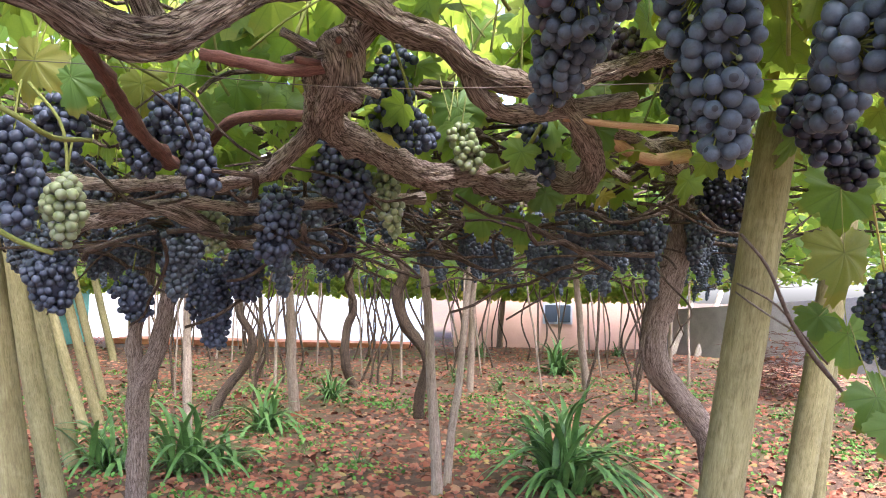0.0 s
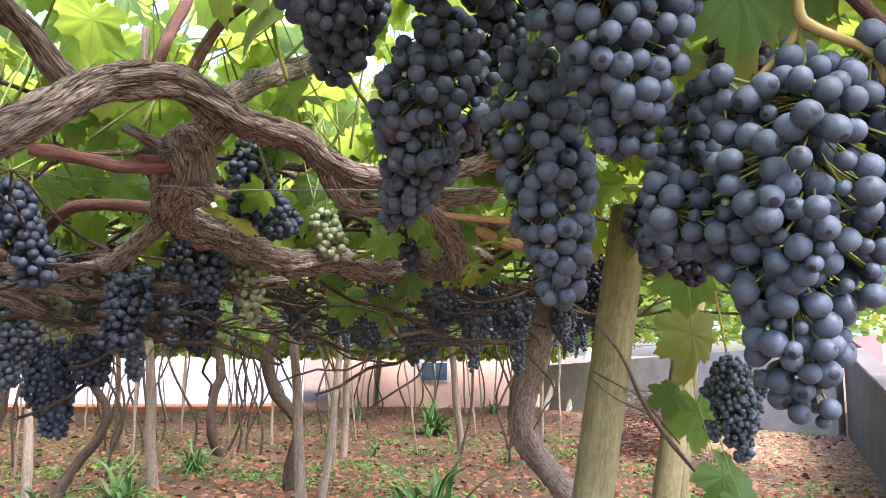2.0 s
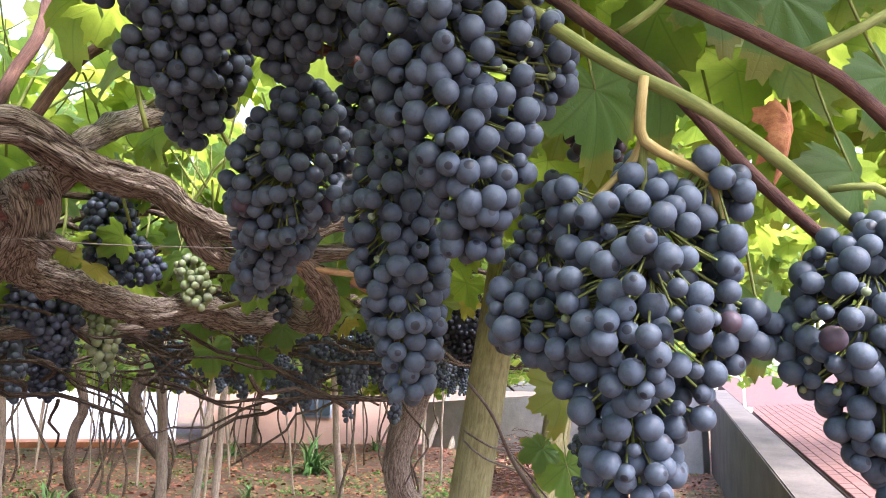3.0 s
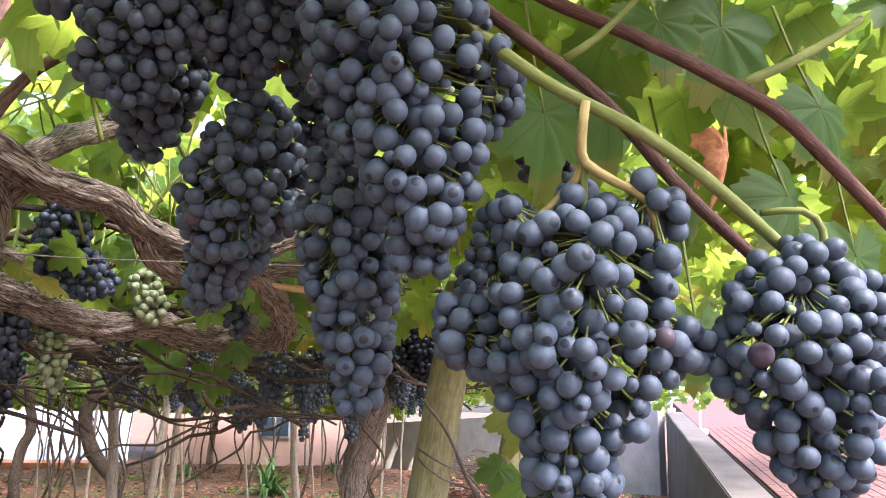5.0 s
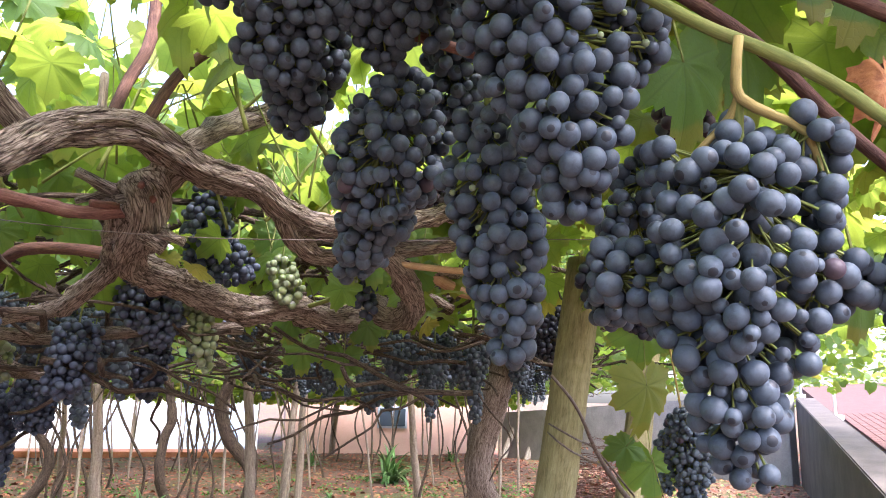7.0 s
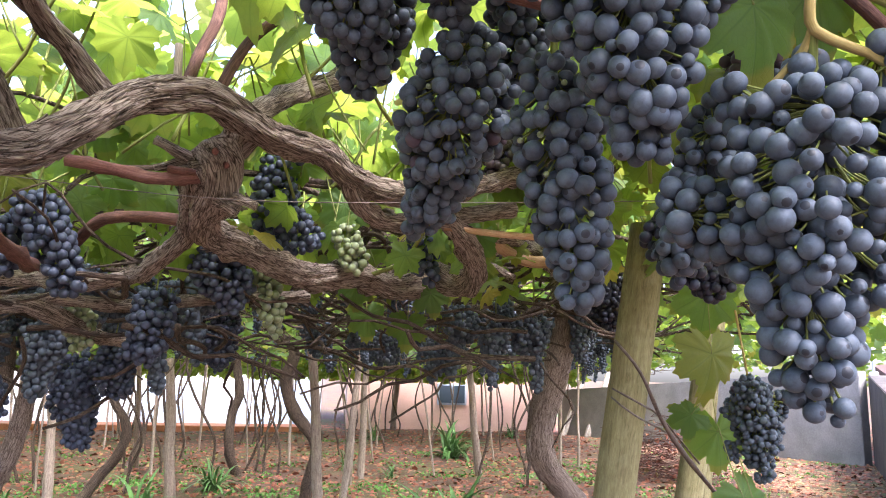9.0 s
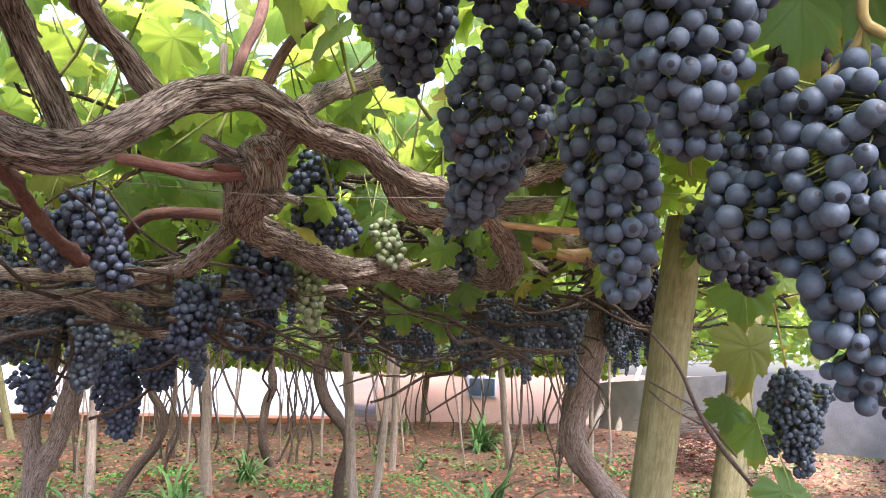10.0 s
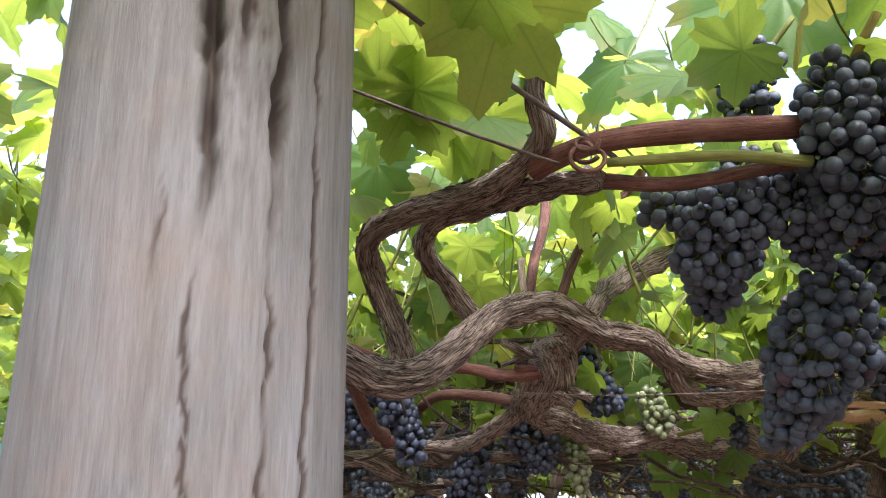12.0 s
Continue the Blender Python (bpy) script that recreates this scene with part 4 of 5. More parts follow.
# canes over the near bunches
SHOOTS = thing("vine_shoot", "long green and red-brown vine canes with hanging leaves", "vine cane", (0.4, 0.7, 1.25))
cane("cane", [(0.37, 0.715, 1.286, 0.0071), (0.451, 0.661, 1.2, 0.0067), (0.551, 0.627, 1.144, 0.0067), (0.629, 0.62, 1.098, 0.0067), (0.732, 0.638, 1.049, 0.0067), (0.9, 0.66, 0.971, 0.0067)], CANE_GREEN, SHOOTS, "yellow-green cane", 31)
cane("cane", [(0.422, 0.772, 1.34, 0.0082), (0.495, 0.738, 1.274, 0.008), (0.558, 0.708, 1.211, 0.0079), (0.653, 0.695, 1.115, 0.0074), (0.783, 0.708, 1.039, 0.0073), (0.979, 0.745, 0.946, 0.0074)], CANE, SHOOTS, "", 32)
cane("cane", [(0.443, 0.785, 1.398, 0.0084), (0.515, 0.758, 1.355, 0.0084), (0.606, 0.724, 1.313, 0.0083), (0.715, 0.687, 1.255, 0.0091), (0.79, 0.679, 1.219, 0.0087), (0.938, 0.698, 1.138, 0.0087), (1.121, 0.73, 1.043, 0.0083)], CANE, SHOOTS, "dark red-brown cane", 33)
cane("cane", [(0.179, 0.980, 1.327, 0.0071), (0.251, 0.941, 1.289, 0.0074), (0.338, 0.917, 1.261, 0.0074), (0.439, 0.886, 1.240, 0.0069)], CANE_RED, SHOOTS, "", 34)
cane("petiole", [(0.721, 0.685, 1.255, 0.0064), (0.772, 0.673, 1.281, 0.006), (0.832, 0.665, 1.318, 0.0056), (0.902, 0.663, 1.369, 0.0053)], CANE_GREEN, SHOOTS, "", 35)
cane("petiole", [(0.707, 0.648, 1.091, 0.0038), (0.741, 0.625, 1.092, 0.0042), (0.763, 0.622, 1.074, 0.0042), (0.769, 0.628, 1.031, 0.0042)], CANE_GREEN, SHOOTS, "", 36)
cane("petiole", [(0.521, 0.731, 1.268, 0.0049), (0.551, 0.715, 1.292, 0.0044), (0.58, 0.698, 1.325, 0.0044), (0.603, 0.683, 1.358, 0.004)], CANE_GREEN, SHOOTS, "", 37)

cane("shoot", [(-0.874, 1.428, 1.065, 0.0054), (-0.787, 1.431, 1.021, 0.0054), (-0.758, 1.482, 0.999, 0.0056), (-0.730, 1.581, 1.015, 0.0048)], CANE_GREEN, SHOOTS, "", 41)
cane("shoot", [(-0.950, 1.721, 1.177, 0.0039), (-0.878, 1.727, 1.092, 0.0039), (-0.858, 1.732, 1.007, 0.0039), (-0.860, 1.737, 0.935, 0.0039)], CANE_GREEN, SHOOTS, "", 42)
cane("shoot", [(-0.964, 1.592, 0.847, 0.0060), (-0.908, 1.645, 0.803, 0.0062), (-0.859, 1.697, 0.781, 0.0051)], CANE_GREEN, SHOOTS, "", 43)
cane("shoot", [(-0.832, 1.863, 1.298, 0.0043), (-0.762, 2.065, 1.276, 0.0047), (-0.715, 2.068, 1.229, 0.0047)], CANE_GREEN, SHOOTS, "", 44)
cane("shoot", [(0.142, 2.477, 1.109, 0.0075), (0.245, 2.374, 1.146, 0.0072), (0.303, 2.269, 1.230, 0.0069)], CANE_GREEN, SHOOTS, "", 45)

# trellis wires
WIRES = thing("trellis_wire", "rusty trellis wires strung under the canopy", "wire", (0, 2, 1.2))
for i, pts in enumerate(([(-1.000, 1.492, 1.157, 0.0010), (-0.708, 1.473, 1.145, 0.0010), (-0.228, 1.543, 1.129, 0.0011), (0.202, 1.610, 1.157, 0.0011), (0.864, 1.754, 1.232, 0.0013)], [(-0.419, 0.565, 1.515, 0.0036), (-0.344, 0.641, 1.484, 0.0037), (-0.237, 0.727, 1.440, 0.0039), (-0.144, 0.789, 1.396, 0.0040), (-0.087, 0.830, 1.367, 0.0041)], [(-0.541, 0.713, 1.474, 0.0025), (-0.427, 0.745, 1.439, 0.0025), (-0.306, 0.779, 1.401, 0.0025), (-0.176, 0.814, 1.364, 0.0025)])):
    limb("wire", pts, WIRE, WIRES, "", 6, 0.08, 0.0, 0.0, i, 0.0)
CABLE = thing("stay_cable", "twisted rusty stay cable tied round the posts", "cable", (1.3, 2.5, 0.8))
limb("cable", [(0.887, 2.217, 0.906, 0.0051), (0.976, 2.243, 0.813, 0.0052), (1.113, 2.403, 0.663, 0.0073), (1.259, 2.559, 0.542, 0.0097), (1.409, 2.666, 0.414, 0.0071), (1.549, 2.723, 0.286, 0.0062), (1.788, 2.835, 0.079, 0.0064)], WIRE, CABLE, "", 8, 0.03, 0.1, 0.3, 1, 0.0)
limb("tie", [(0.890, 2.251, 0.761, 0.0034), (0.956, 2.202, 0.719, 0.0034), (1.181, 2.551, 0.658, 0.0039), (1.368, 2.660, 0.495, 0.0040)], WIRE, CABLE, "", 5, 0.05, 0.0, 0.0, 2, 0.0)
limb("tie", [(0.887, 2.254, 0.735, 0.0034), (0.939, 2.206, 0.685, 0.0034), (1.243, 2.605, 0.598, 0.0040)], WIRE, CABLE, "", 5, 0.05, 0.0, 0.0, 3, 0.0)

# ---------------------------------------------------------------- near bunches
R = 0.0116
near_cluster([[(0.318, 0.731, 1.366, 0.0828), (0.325, 0.728, 1.262, 0.0933), (0.34, 0.73, 1.179, 0.0768), (0.357, 0.73, 1.098, 0.0577), (0.365, 0.751, 1.035, 0.0338)], [(0.421, 0.723, 1.229, 0.0446), (0.428, 0.74, 1.189, 0.0322)]], R, "large dark blue grape bunch with dusty bloom", [(0.29, 0.742, 1.409, 0.0052), (0.318, 0.731, 1.366, 0.0051)], 1)
near_cluster([[(0.307, 0.889, 1.151, 0.0427), (0.32, 0.902, 1.067, 0.0641), (0.34, 0.915, 0.969, 0.0534), (0.353, 0.927, 0.892, 0.0320)]], R, "dark blue grape bunch hanging behind a larger one", [(0.31, 0.881, 1.238, 0.0050), (0.307, 0.889, 1.151, 0.0050)], 2)
near_cluster([[(0.516, 0.664, 1.044, 0.0480), (0.507, 0.663, 1.013, 0.0770), (0.511, 0.674, 0.955, 0.0888), (0.5, 0.693, 0.879, 0.0622), (0.51, 0.702, 0.821, 0.0503), (0.521, 0.706, 0.78, 0.0355)], [(0.41, 0.753, 0.952, 0.0373), (0.458, 0.74, 0.934, 0.0435)], [(0.579, 0.662, 0.951, 0.0450), (0.627, 0.668, 0.941, 0.0277)], [(0.551, 0.631, 1.095, 0.0201), (0.564, 0.632, 1.066, 0.0355)], [(0.428, 0.688, 1.076, 0.0180), (0.451, 0.687, 1.043, 0.0312)], [(0.5, 0.682, 1.091, 0.0184), (0.514, 0.682, 1.067, 0.0246)]], R, "wide dark blue grape bunch on a tan stalk", [(0.483, 0.629, 1.169, 0.0047), (0.482, 0.636, 1.131, 0.0053), (0.488, 0.639, 1.111, 0.0053), (0.517, 0.632, 1.094, 0.0047), (0.549, 0.629, 1.079, 0.0041), (0.566, 0.636, 1.043, 0.0036)], 3)
near_cluster([[(0.711, 0.609, 1.007, 0.0540), (0.707, 0.611, 0.953, 0.0799), (0.723, 0.619, 0.889, 0.0651), (0.744, 0.623, 0.831, 0.0414), (0.753, 0.629, 0.791, 0.0237)], [(0.799, 0.606, 0.981, 0.0492), (0.825, 0.606, 0.933, 0.0492)]], R, "plump dark blue grape bunch tapering to a tip", [(0.747, 0.609, 1.053, 0.0049), (0.711, 0.609, 1.007, 0.0048)], 5)
near_cluster([[(0.215, 1.027, 1.248, 0.0477), (0.209, 1.044, 1.174, 0.0834), (0.201, 1.126, 1.108, 0.0630), (0.189, 1.252, 1.039, 0.0347)]], R, "slender dark grape bunch on a green stalk", [(0.202, 0.995, 1.321, 0.0055), (0.207, 1.011, 1.287, 0.0063), (0.215, 1.027, 1.248, 0.0056)], 7)
near_cluster([[(0.088, 1.105, 1.396, 0.0714), (0.085, 1.142, 1.329, 0.0684), (0.074, 1.182, 1.260, 0.0391)], [(0.168, 0.955, 1.362, 0.0637), (0.187, 0.980, 1.312, 0.0459)]], R, "dark blue grape bunch close under the canopy", [(0.140, 0.947, 1.450, 0.0052), (0.168, 0.955, 1.362, 0.0052)], 8)
near_cluster([[(-0.035, 1.004, 1.365, 0.0331), (0.026, 1.005, 1.361, 0.0450), (0.068, 0.989, 1.369, 0.0375)]], R, "small loose dark grape bunch", None, 9)
near_cluster([[(0.320, 1.115, 1.374, 0.0540), (0.339, 1.149, 1.283, 0.0457)], [(0.279, 1.057, 1.462, 0.0690), (0.282, 1.064, 1.429, 0.0690)]], R, "shaded dark grape bunch deep in the canopy", None, 10)
near_cluster([[(0.571, 0.983, 1.137, 0.0504), (0.553, 1.007, 1.054, 0.0520), (0.532, 1.033, 0.963, 0.0336)]], R, "dark grape bunch half hidden behind others", None, 12)
near_cluster([[(0.618, 0.979, 1.238, 0.0362), (0.643, 0.973, 1.221, 0.0302)]], R * 0.85, "small shrivelled reddish grape bunch", None, 14, 0.6)
near_cluster([[(0.118, 0.963, 1.585, 0.0562), (0.109, 0.977, 1.531, 0.0422)]], R, "dark grape bunch above the red canes", [(0.175, 0.922, 1.652, 0.0046), (0.134, 0.951, 1.599, 0.0046)], 16)
near_cluster([[(0.206, 0.855, 1.467, 0.0701), (0.221, 0.879, 1.397, 0.0742), (0.228, 0.923, 1.324, 0.0588)]], R, "dark blue grape bunch beside the red canes", [(0.248, 0.810, 1.576, 0.0065), (0.206, 0.848, 1.491, 0.0066)], 17)
near_cluster([[(0.079, 0.969, 1.360, 0.0720), (0.046, 1.006, 1.287, 0.0549)]], R, "dark grape bunch below the red canes", None, 18)
near_cluster([[(1.488, 2.5063, 0.7508, 0.0686), (1.5114, 2.516, 0.6418, 0.0927), (1.5349, 2.5339, 0.4914, 0.0484)], [(1.4259, 2.5602, 0.6901, 0.0286), (1.4673, 2.5326, 0.7011, 0.0446)], [(1.597, 2.4815, 0.7301, 0.0403), (1.5583, 2.4981, 0.6804, 0.0524)], [(1.4328, 2.5643, 0.5604, 0.0284), (1.4493, 2.5643, 0.53, 0.0243)]], R, "small dark grape bunch hanging low by a post", [(1.4645, 2.5381, 1.0448, 0.0041), (1.488, 2.5036, 0.7619, 0.004)], 19)

near_cluster([[(-0.29, 0.416, 1.372, 0.0169), (-0.251, 0.42, 1.382, 0.0281), (-0.196, 0.422, 1.409, 0.0281)]], R, "dark grapes hanging beside the grey post", None, 20)

limb("peduncle", [(0.49, 0.643, 1.119, 0.0047), (0.486, 0.654, 1.098, 0.0041), (0.467, 0.671, 1.073, 0.0036), (0.449, 0.682, 1.053, 0.0030)], STEM_TAN, SHOOTS, "tan forked bunch stalk", 8, 0.015, 0.05, 0.0, 3, 0.3)
limb("peduncle", [(0.49, 0.643, 1.117, 0.0047), (0.495, 0.654, 1.081, 0.0041), (0.509, 0.665, 1.03, 0.0036)], CANE_GREEN, SHOOTS, "", 8, 0.015, 0.05, 0.0, 4, 0.3)

# bunches under the near vine
MID = [
    ([(-0.982, 1.730, 1.039, 0.0656), (-0.976, 1.737, 0.941, 0.0656), (-0.963, 1.743, 0.850, 0.0367)], BERRY_SHADED, "dark grape bunch in shade"),
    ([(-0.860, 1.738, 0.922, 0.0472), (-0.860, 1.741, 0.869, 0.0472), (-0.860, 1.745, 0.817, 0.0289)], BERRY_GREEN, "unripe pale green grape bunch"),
    ([(-1.010, 1.973, 1.151, 0.0675), (-0.995, 1.977, 1.098, 0.0600)], BERRY_SHADED, "dark grape bunch in shade"),
    ([(-0.728, 2.021, 1.178, 0.0691), (-0.690, 2.026, 1.109, 0.0691), (-0.644, 2.033, 1.001, 0.0492)], BERRY_SHADED, "long dark blue grape bunch"),
    ([(-0.841, 2.074, 1.135, 0.0630), (-0.825, 2.080, 1.056, 0.0551)], BERRY_SHADED, "dark grape bunch in shade"),
    ([(-0.543, 2.536, 0.975, 0.0803), (-0.552, 2.540, 0.908, 0.0803), (-0.562, 2.545, 0.841, 0.0478)], BERRY_SHADED, "squat dark grape bunch"),
    ([(-0.365, 2.424, 1.147, 0.0771), (-0.316, 2.429, 1.082, 0.0881), (-0.283, 2.434, 1.000, 0.0459)], BERRY_SHADED, "dark blue grape bunch with pale bloom"),
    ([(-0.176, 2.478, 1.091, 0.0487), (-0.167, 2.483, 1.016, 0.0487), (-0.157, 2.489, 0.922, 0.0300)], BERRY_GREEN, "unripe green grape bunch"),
    ([(-0.151, 2.355, 1.433, 0.0756), (-0.169, 2.365, 1.290, 0.0827), (-0.088, 2.370, 1.218, 0.0756)], BERRY_SHADED, "dark grape bunch against bright leaves"),
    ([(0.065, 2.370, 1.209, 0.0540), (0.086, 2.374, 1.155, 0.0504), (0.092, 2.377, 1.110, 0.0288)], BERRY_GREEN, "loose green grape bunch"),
    ([(0.311, 2.467, 1.259, 0.0656), (0.320, 2.472, 1.184, 0.0656), (0.345, 2.477, 1.109, 0.0337)], BERRY_SHADED, "small dark blue grape bunch"),
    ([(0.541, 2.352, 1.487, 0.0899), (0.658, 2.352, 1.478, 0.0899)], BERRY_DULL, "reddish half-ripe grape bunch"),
    ([(0.686, 2.163, 1.305, 0.0577), (0.719, 2.169, 1.222, 0.0577)], BERRY_SHADED, "dark grape bunch in shade"),
    ([(-1.068, 3.401, 0.781, 0.0917), (-1.042, 3.409, 0.654, 0.1019), (-1.009, 3.421, 0.476, 0.0510)], BERRY_SHADED, "long dark grape bunch hanging low"),
    ([(-0.876, 3.299, 0.802, 0.0940), (-0.851, 3.304, 0.728, 0.0742)], BERRY_SHADED, "dark grape bunch in shade"),
    ([(-1.276, 3.105, 0.702, 0.0790), (-1.252, 3.111, 0.621, 0.0604)], BERRY_SHADED, "dark grape bunch in shade"),
    ([(-1.352, 2.601, 0.757, 0.0877), (-1.333, 2.606, 0.679, 0.0682)], BERRY_SHADED, "dark grape bunch in shade"),
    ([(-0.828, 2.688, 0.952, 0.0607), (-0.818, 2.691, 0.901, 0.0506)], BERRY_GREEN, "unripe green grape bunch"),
    ([(1.227, 3.266, 1.296, 0.0989), (1.239, 3.276, 1.148, 0.0989), (1.252, 3.283, 1.049, 0.0618)], BERRY_SHADED, "dark grape bunch in shade"),
    ([(-0.496, 3.587, 1.002, 0.0971), (-0.496, 3.595, 0.867, 0.0756)], BERRY_SHADED, "dark grape bunch in shade"),
    ([(0.738, 1.477, 1.083, 0.0675), (0.760, 1.481, 1.016, 0.0450)], BERRY_SHADED, "dark grape bunch in shade"),
    ([(1.088, 1.977, 1.098, 0.0675), (1.073, 1.981, 1.038, 0.0450)], BERRY_SHADED, "dark grape bunch in shade"),
]
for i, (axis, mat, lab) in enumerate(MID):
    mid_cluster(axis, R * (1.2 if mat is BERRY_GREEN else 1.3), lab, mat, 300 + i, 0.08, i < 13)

# bunches all through the vineyard
KINDS = [cluster_mesh([(0, 0, 0, 0.05 + 0.006 * i), (0.012 * (i - 3), 0, -0.06, 0.06 - 0.004 * i), (0.008 * (i - 2), 0, -0.13 - 0.015 * i, 0.026)], R * 1.05, BERRY, 500 + i, False) for i in range(6)]
hv, hf, hg = tube([(0, 0, -0.05, 0.003), (0.01, 0, 0.12, 0.003), (0.0, 0.01, 0.6, 0.004)], 5, 0.1)
HANGER = mesh_of("peduncle", hv, hf, CANE_GREEN, grain=hg)
rng = random.Random(21)
for i in range(190):
    y = 4.4 + 15.0 * rng.random() ** 1.3
    x = rng.uniform(-0.52, 0.42) * y
    ob = thing("grape_bunch", "dark grape bunch under the far canopy", "grapes", (x, y, rng.uniform(1.0, 1.6)), "grape bunches")
    s = rng.uniform(0.9, 1.7)
    part("peduncle", HANGER, ob, "", Matrix.Identity(4))
    gr = part("berry_mass", rng.choice(KINDS), ob, "", Euler((rng.uniform(-0.2, 0.2), rng.uniform(-0.2, 0.2), rng.uniform(0, 6))).to_matrix().to_4x4() @ Matrix.Scale(s, 4))
    gr["kind"] = "stuff"

for i in range(64):
    edge = i < 38
    d = rng.uniform(2.7, 4.2) if edge else rng.uniform(3.4, 6.5)
    x = (rng.uniform(-0.62, -0.16) if edge else rng.uniform(-0.1, 0.42)) * d
    z = 0.7 + d * (rng.uniform(0.055, 0.16) if edge else rng.uniform(0.06, 0.12))
    ob = thing("grape_bunch", "dark grape bunch in the shaded tangle over the edge posts" if edge else "dark grape bunch in the shade of the canopy", "grapes", (x, d, z), "grape bunches")
    part("peduncle", HANGER, ob, "", Matrix.Identity(4))
    gr = part("berry_mass", rng.choice(KINDS), ob, "", Euler((rng.uniform(-0.2, 0.2), rng.uniform(-0.2, 0.2), rng.uniform(0, 6))).to_matrix().to_4x4() @ Matrix.Scale(rng.uniform(0.85, 1.35), 4))
    gr["kind"] = "stuff"

# ---------------------------------------------------------------- canopy of canes and leaves
rng = random.Random(31)
far_canes = []
for i in range(1050):
    y = 2.9 + 17.0 * rng.random() ** 1.3
    x = rng.uniform(-0.55, 0.45) * y
    a = rng.uniform(0, 6.28)
    n = rng.randint(4, 8)
    r = rng.uniform(0.004, 0.018)
    p = [x, y, rng.uniform(1.05, 1.6)]
    pts = []
    for j in range(n):
        pts.append((*p, r * (1 - 0.09 * j)))
        a += rng.uniform(-0.9, 0.9)
        l = rng.uniform(0.1, 0.33)
        p = [p[0] + l * math.cos(a), p[1] + l * math.sin(a), min(1.8, max(0.98, p[2] + rng.uniform(-0.09, 0.1)))]
        if rng.random() < 0.35 and j:
            b = a + rng.uniform(-1.5, 1.5)
            far_canes.append(tube([pts[-1], (pts[-1][0] + 0.12 * math.cos(b), pts[-1][1] + 0.12 * math.sin(b), pts[-1][2] + rng.uniform(-0.1, 0.12), r * 0.4)], 5, 0.1))
    far_canes.append(tube(pts, 6, 0.05, 0.15, 0.0, i, knots=0.6))
for i in range(120):
    d = rng.uniform(2.3, 4.4)
    q = [rng.uniform(-0.62, 0.3) * d, d, 0.7 + d * rng.uniform(0.04, 0.14)]
    a, rise, r = rng.uniform(0, 6.28), rng.uniform(-0.5, 0.6), rng.uniform(0.004, 0.011)
    way = []
    for j in range(6):
        way.append((*q, r * (1 - 0.08 * j)))
        a += rng.uniform(-0.6, 0.6)
        q = [q[0] + 0.12 * math.cos(a), q[1] + 0.12 * math.sin(a), q[2] + 0.1 * (rise + rng.uniform(-0.4, 0.4))]
    far_canes.append(tube(way, 7, 0.05, 0.15, 0.1, 900 + i, knots=0.7))
v, f, g = joined(far_canes)
tagged(new("canopy_canes", mesh_of("canes", v, f, BARK_SHADED, grain=g)), "tangle of brown vine canes under the canopy", "vine canes", kind="stuff")


def canopy(name, count, templates, spread, sizes, seed, material=LEAF):
    """Vine leaves over a stretch of the trellis."""
    rng = np.random.default_rng(seed)
    x0, x1, y0, y1, z0, z1 = spread
    places = np.stack([rng.uniform(x0, x1, count), rng.uniform(y0, y1, count), z0 + (z1 - z0) * rng.beta(1.6, 1.6, count)], 1)
    ups = rng.normal(size=(count, 3)) * 0.55 + np.array([0, 0, 1.0])
    tips = rng.normal(size=(count, 3))
    tips[:, 2] = tips[:, 2] * 0.5 - 0.5
    keep = np.linalg.norm((places - np.array([0.1, 0.0, 0.9])) * np.array([1, 1, 1.0]), axis=1) > 0.62
    return places[keep], tips[keep], ups[keep], rng.uniform(*sizes, count)[keep]


p, t, n, s = canopy("canopy", 3900, MID_LEAVES, (-3.2, 3.6, 0.2, 5.0, 1.42, 1.9), (0.07, 0.12), 41)
tagged(new("canopy_leaves", scatter("leaves", MID_LEAVES, p, t, n, s, LEAF, 1)), "bright green vine leaves lit from above", "vine leaves", kind="stuff")
stalks = []
for i in range(0, len(p), 2):
    if p[i][1] < 3.6 and abs(p[i][0]) < 2.2:
        back = -t[i] / np.linalg.norm(t[i]) * s[i] * 0.9
        stalks.append(tube([(*p[i], 0.0016), (*(p[i] + back * 0.6 + np.array([0, 0, 0.02])), 0.0019), (*(p[i] + back * 1.1 + np.array([0, 0, 0.07])), 0.0024)], 5, 0.2))
rng = random.Random(35)
for i in range(110):
    y = rng.uniform(1.5, 3.6)
    q = [rng.uniform(-0.6, 0.6) * y, y, rng.uniform(1.2, 1.45)]
    a, lean = rng.uniform(0, 6.28), rng.uniform(0.1, 0.9)
    r = rng.uniform(0.0025, 0.0055)
    way = []
    for j in range(6):
        way.append((*q, r * (1 - 0.1 * j)))
        a += rng.uniform(-0.4, 0.4)
        q = [q[0] + 0.11 * lean * math.cos(a), q[1] + 0.11 * lean * math.sin(a), q[2] + 0.11 * rng.uniform(0.5, 1.0)]
    stalks.append(tube(way, 6, 0.06, 0.1, 0.0, i, knots=0.5))
v, f, g = joined(stalks)
tagged(new("leaf_stalks", mesh_of("stalks", v, f, CANE_GREEN, grain=g)), "thin green shoots and leaf stalks in the canopy", "vine shoots", kind="stuff")
p, t, n, s = canopy("canopy", 12500, FAR_LEAVES, (-10.5, 7.2, 4.6, 20.4, 1.5, 2.15), (0.1, 0.15), 42)
tagged(new("canopy_leaves", scatter("leaves", FAR_LEAVES, p, t, n, s, LEAF, 2)), "green vine leaves over the far trellis", "vine leaves", kind="stuff")
# darker leaf material here puts the shade below the far canopy into the colour
p, t, n, s = canopy("canopy", 10500, FAR_LEAVES, (-10.0, 6.6, 6.0, 20.4, 1.0, 1.6), (0.055, 0.1), 43)
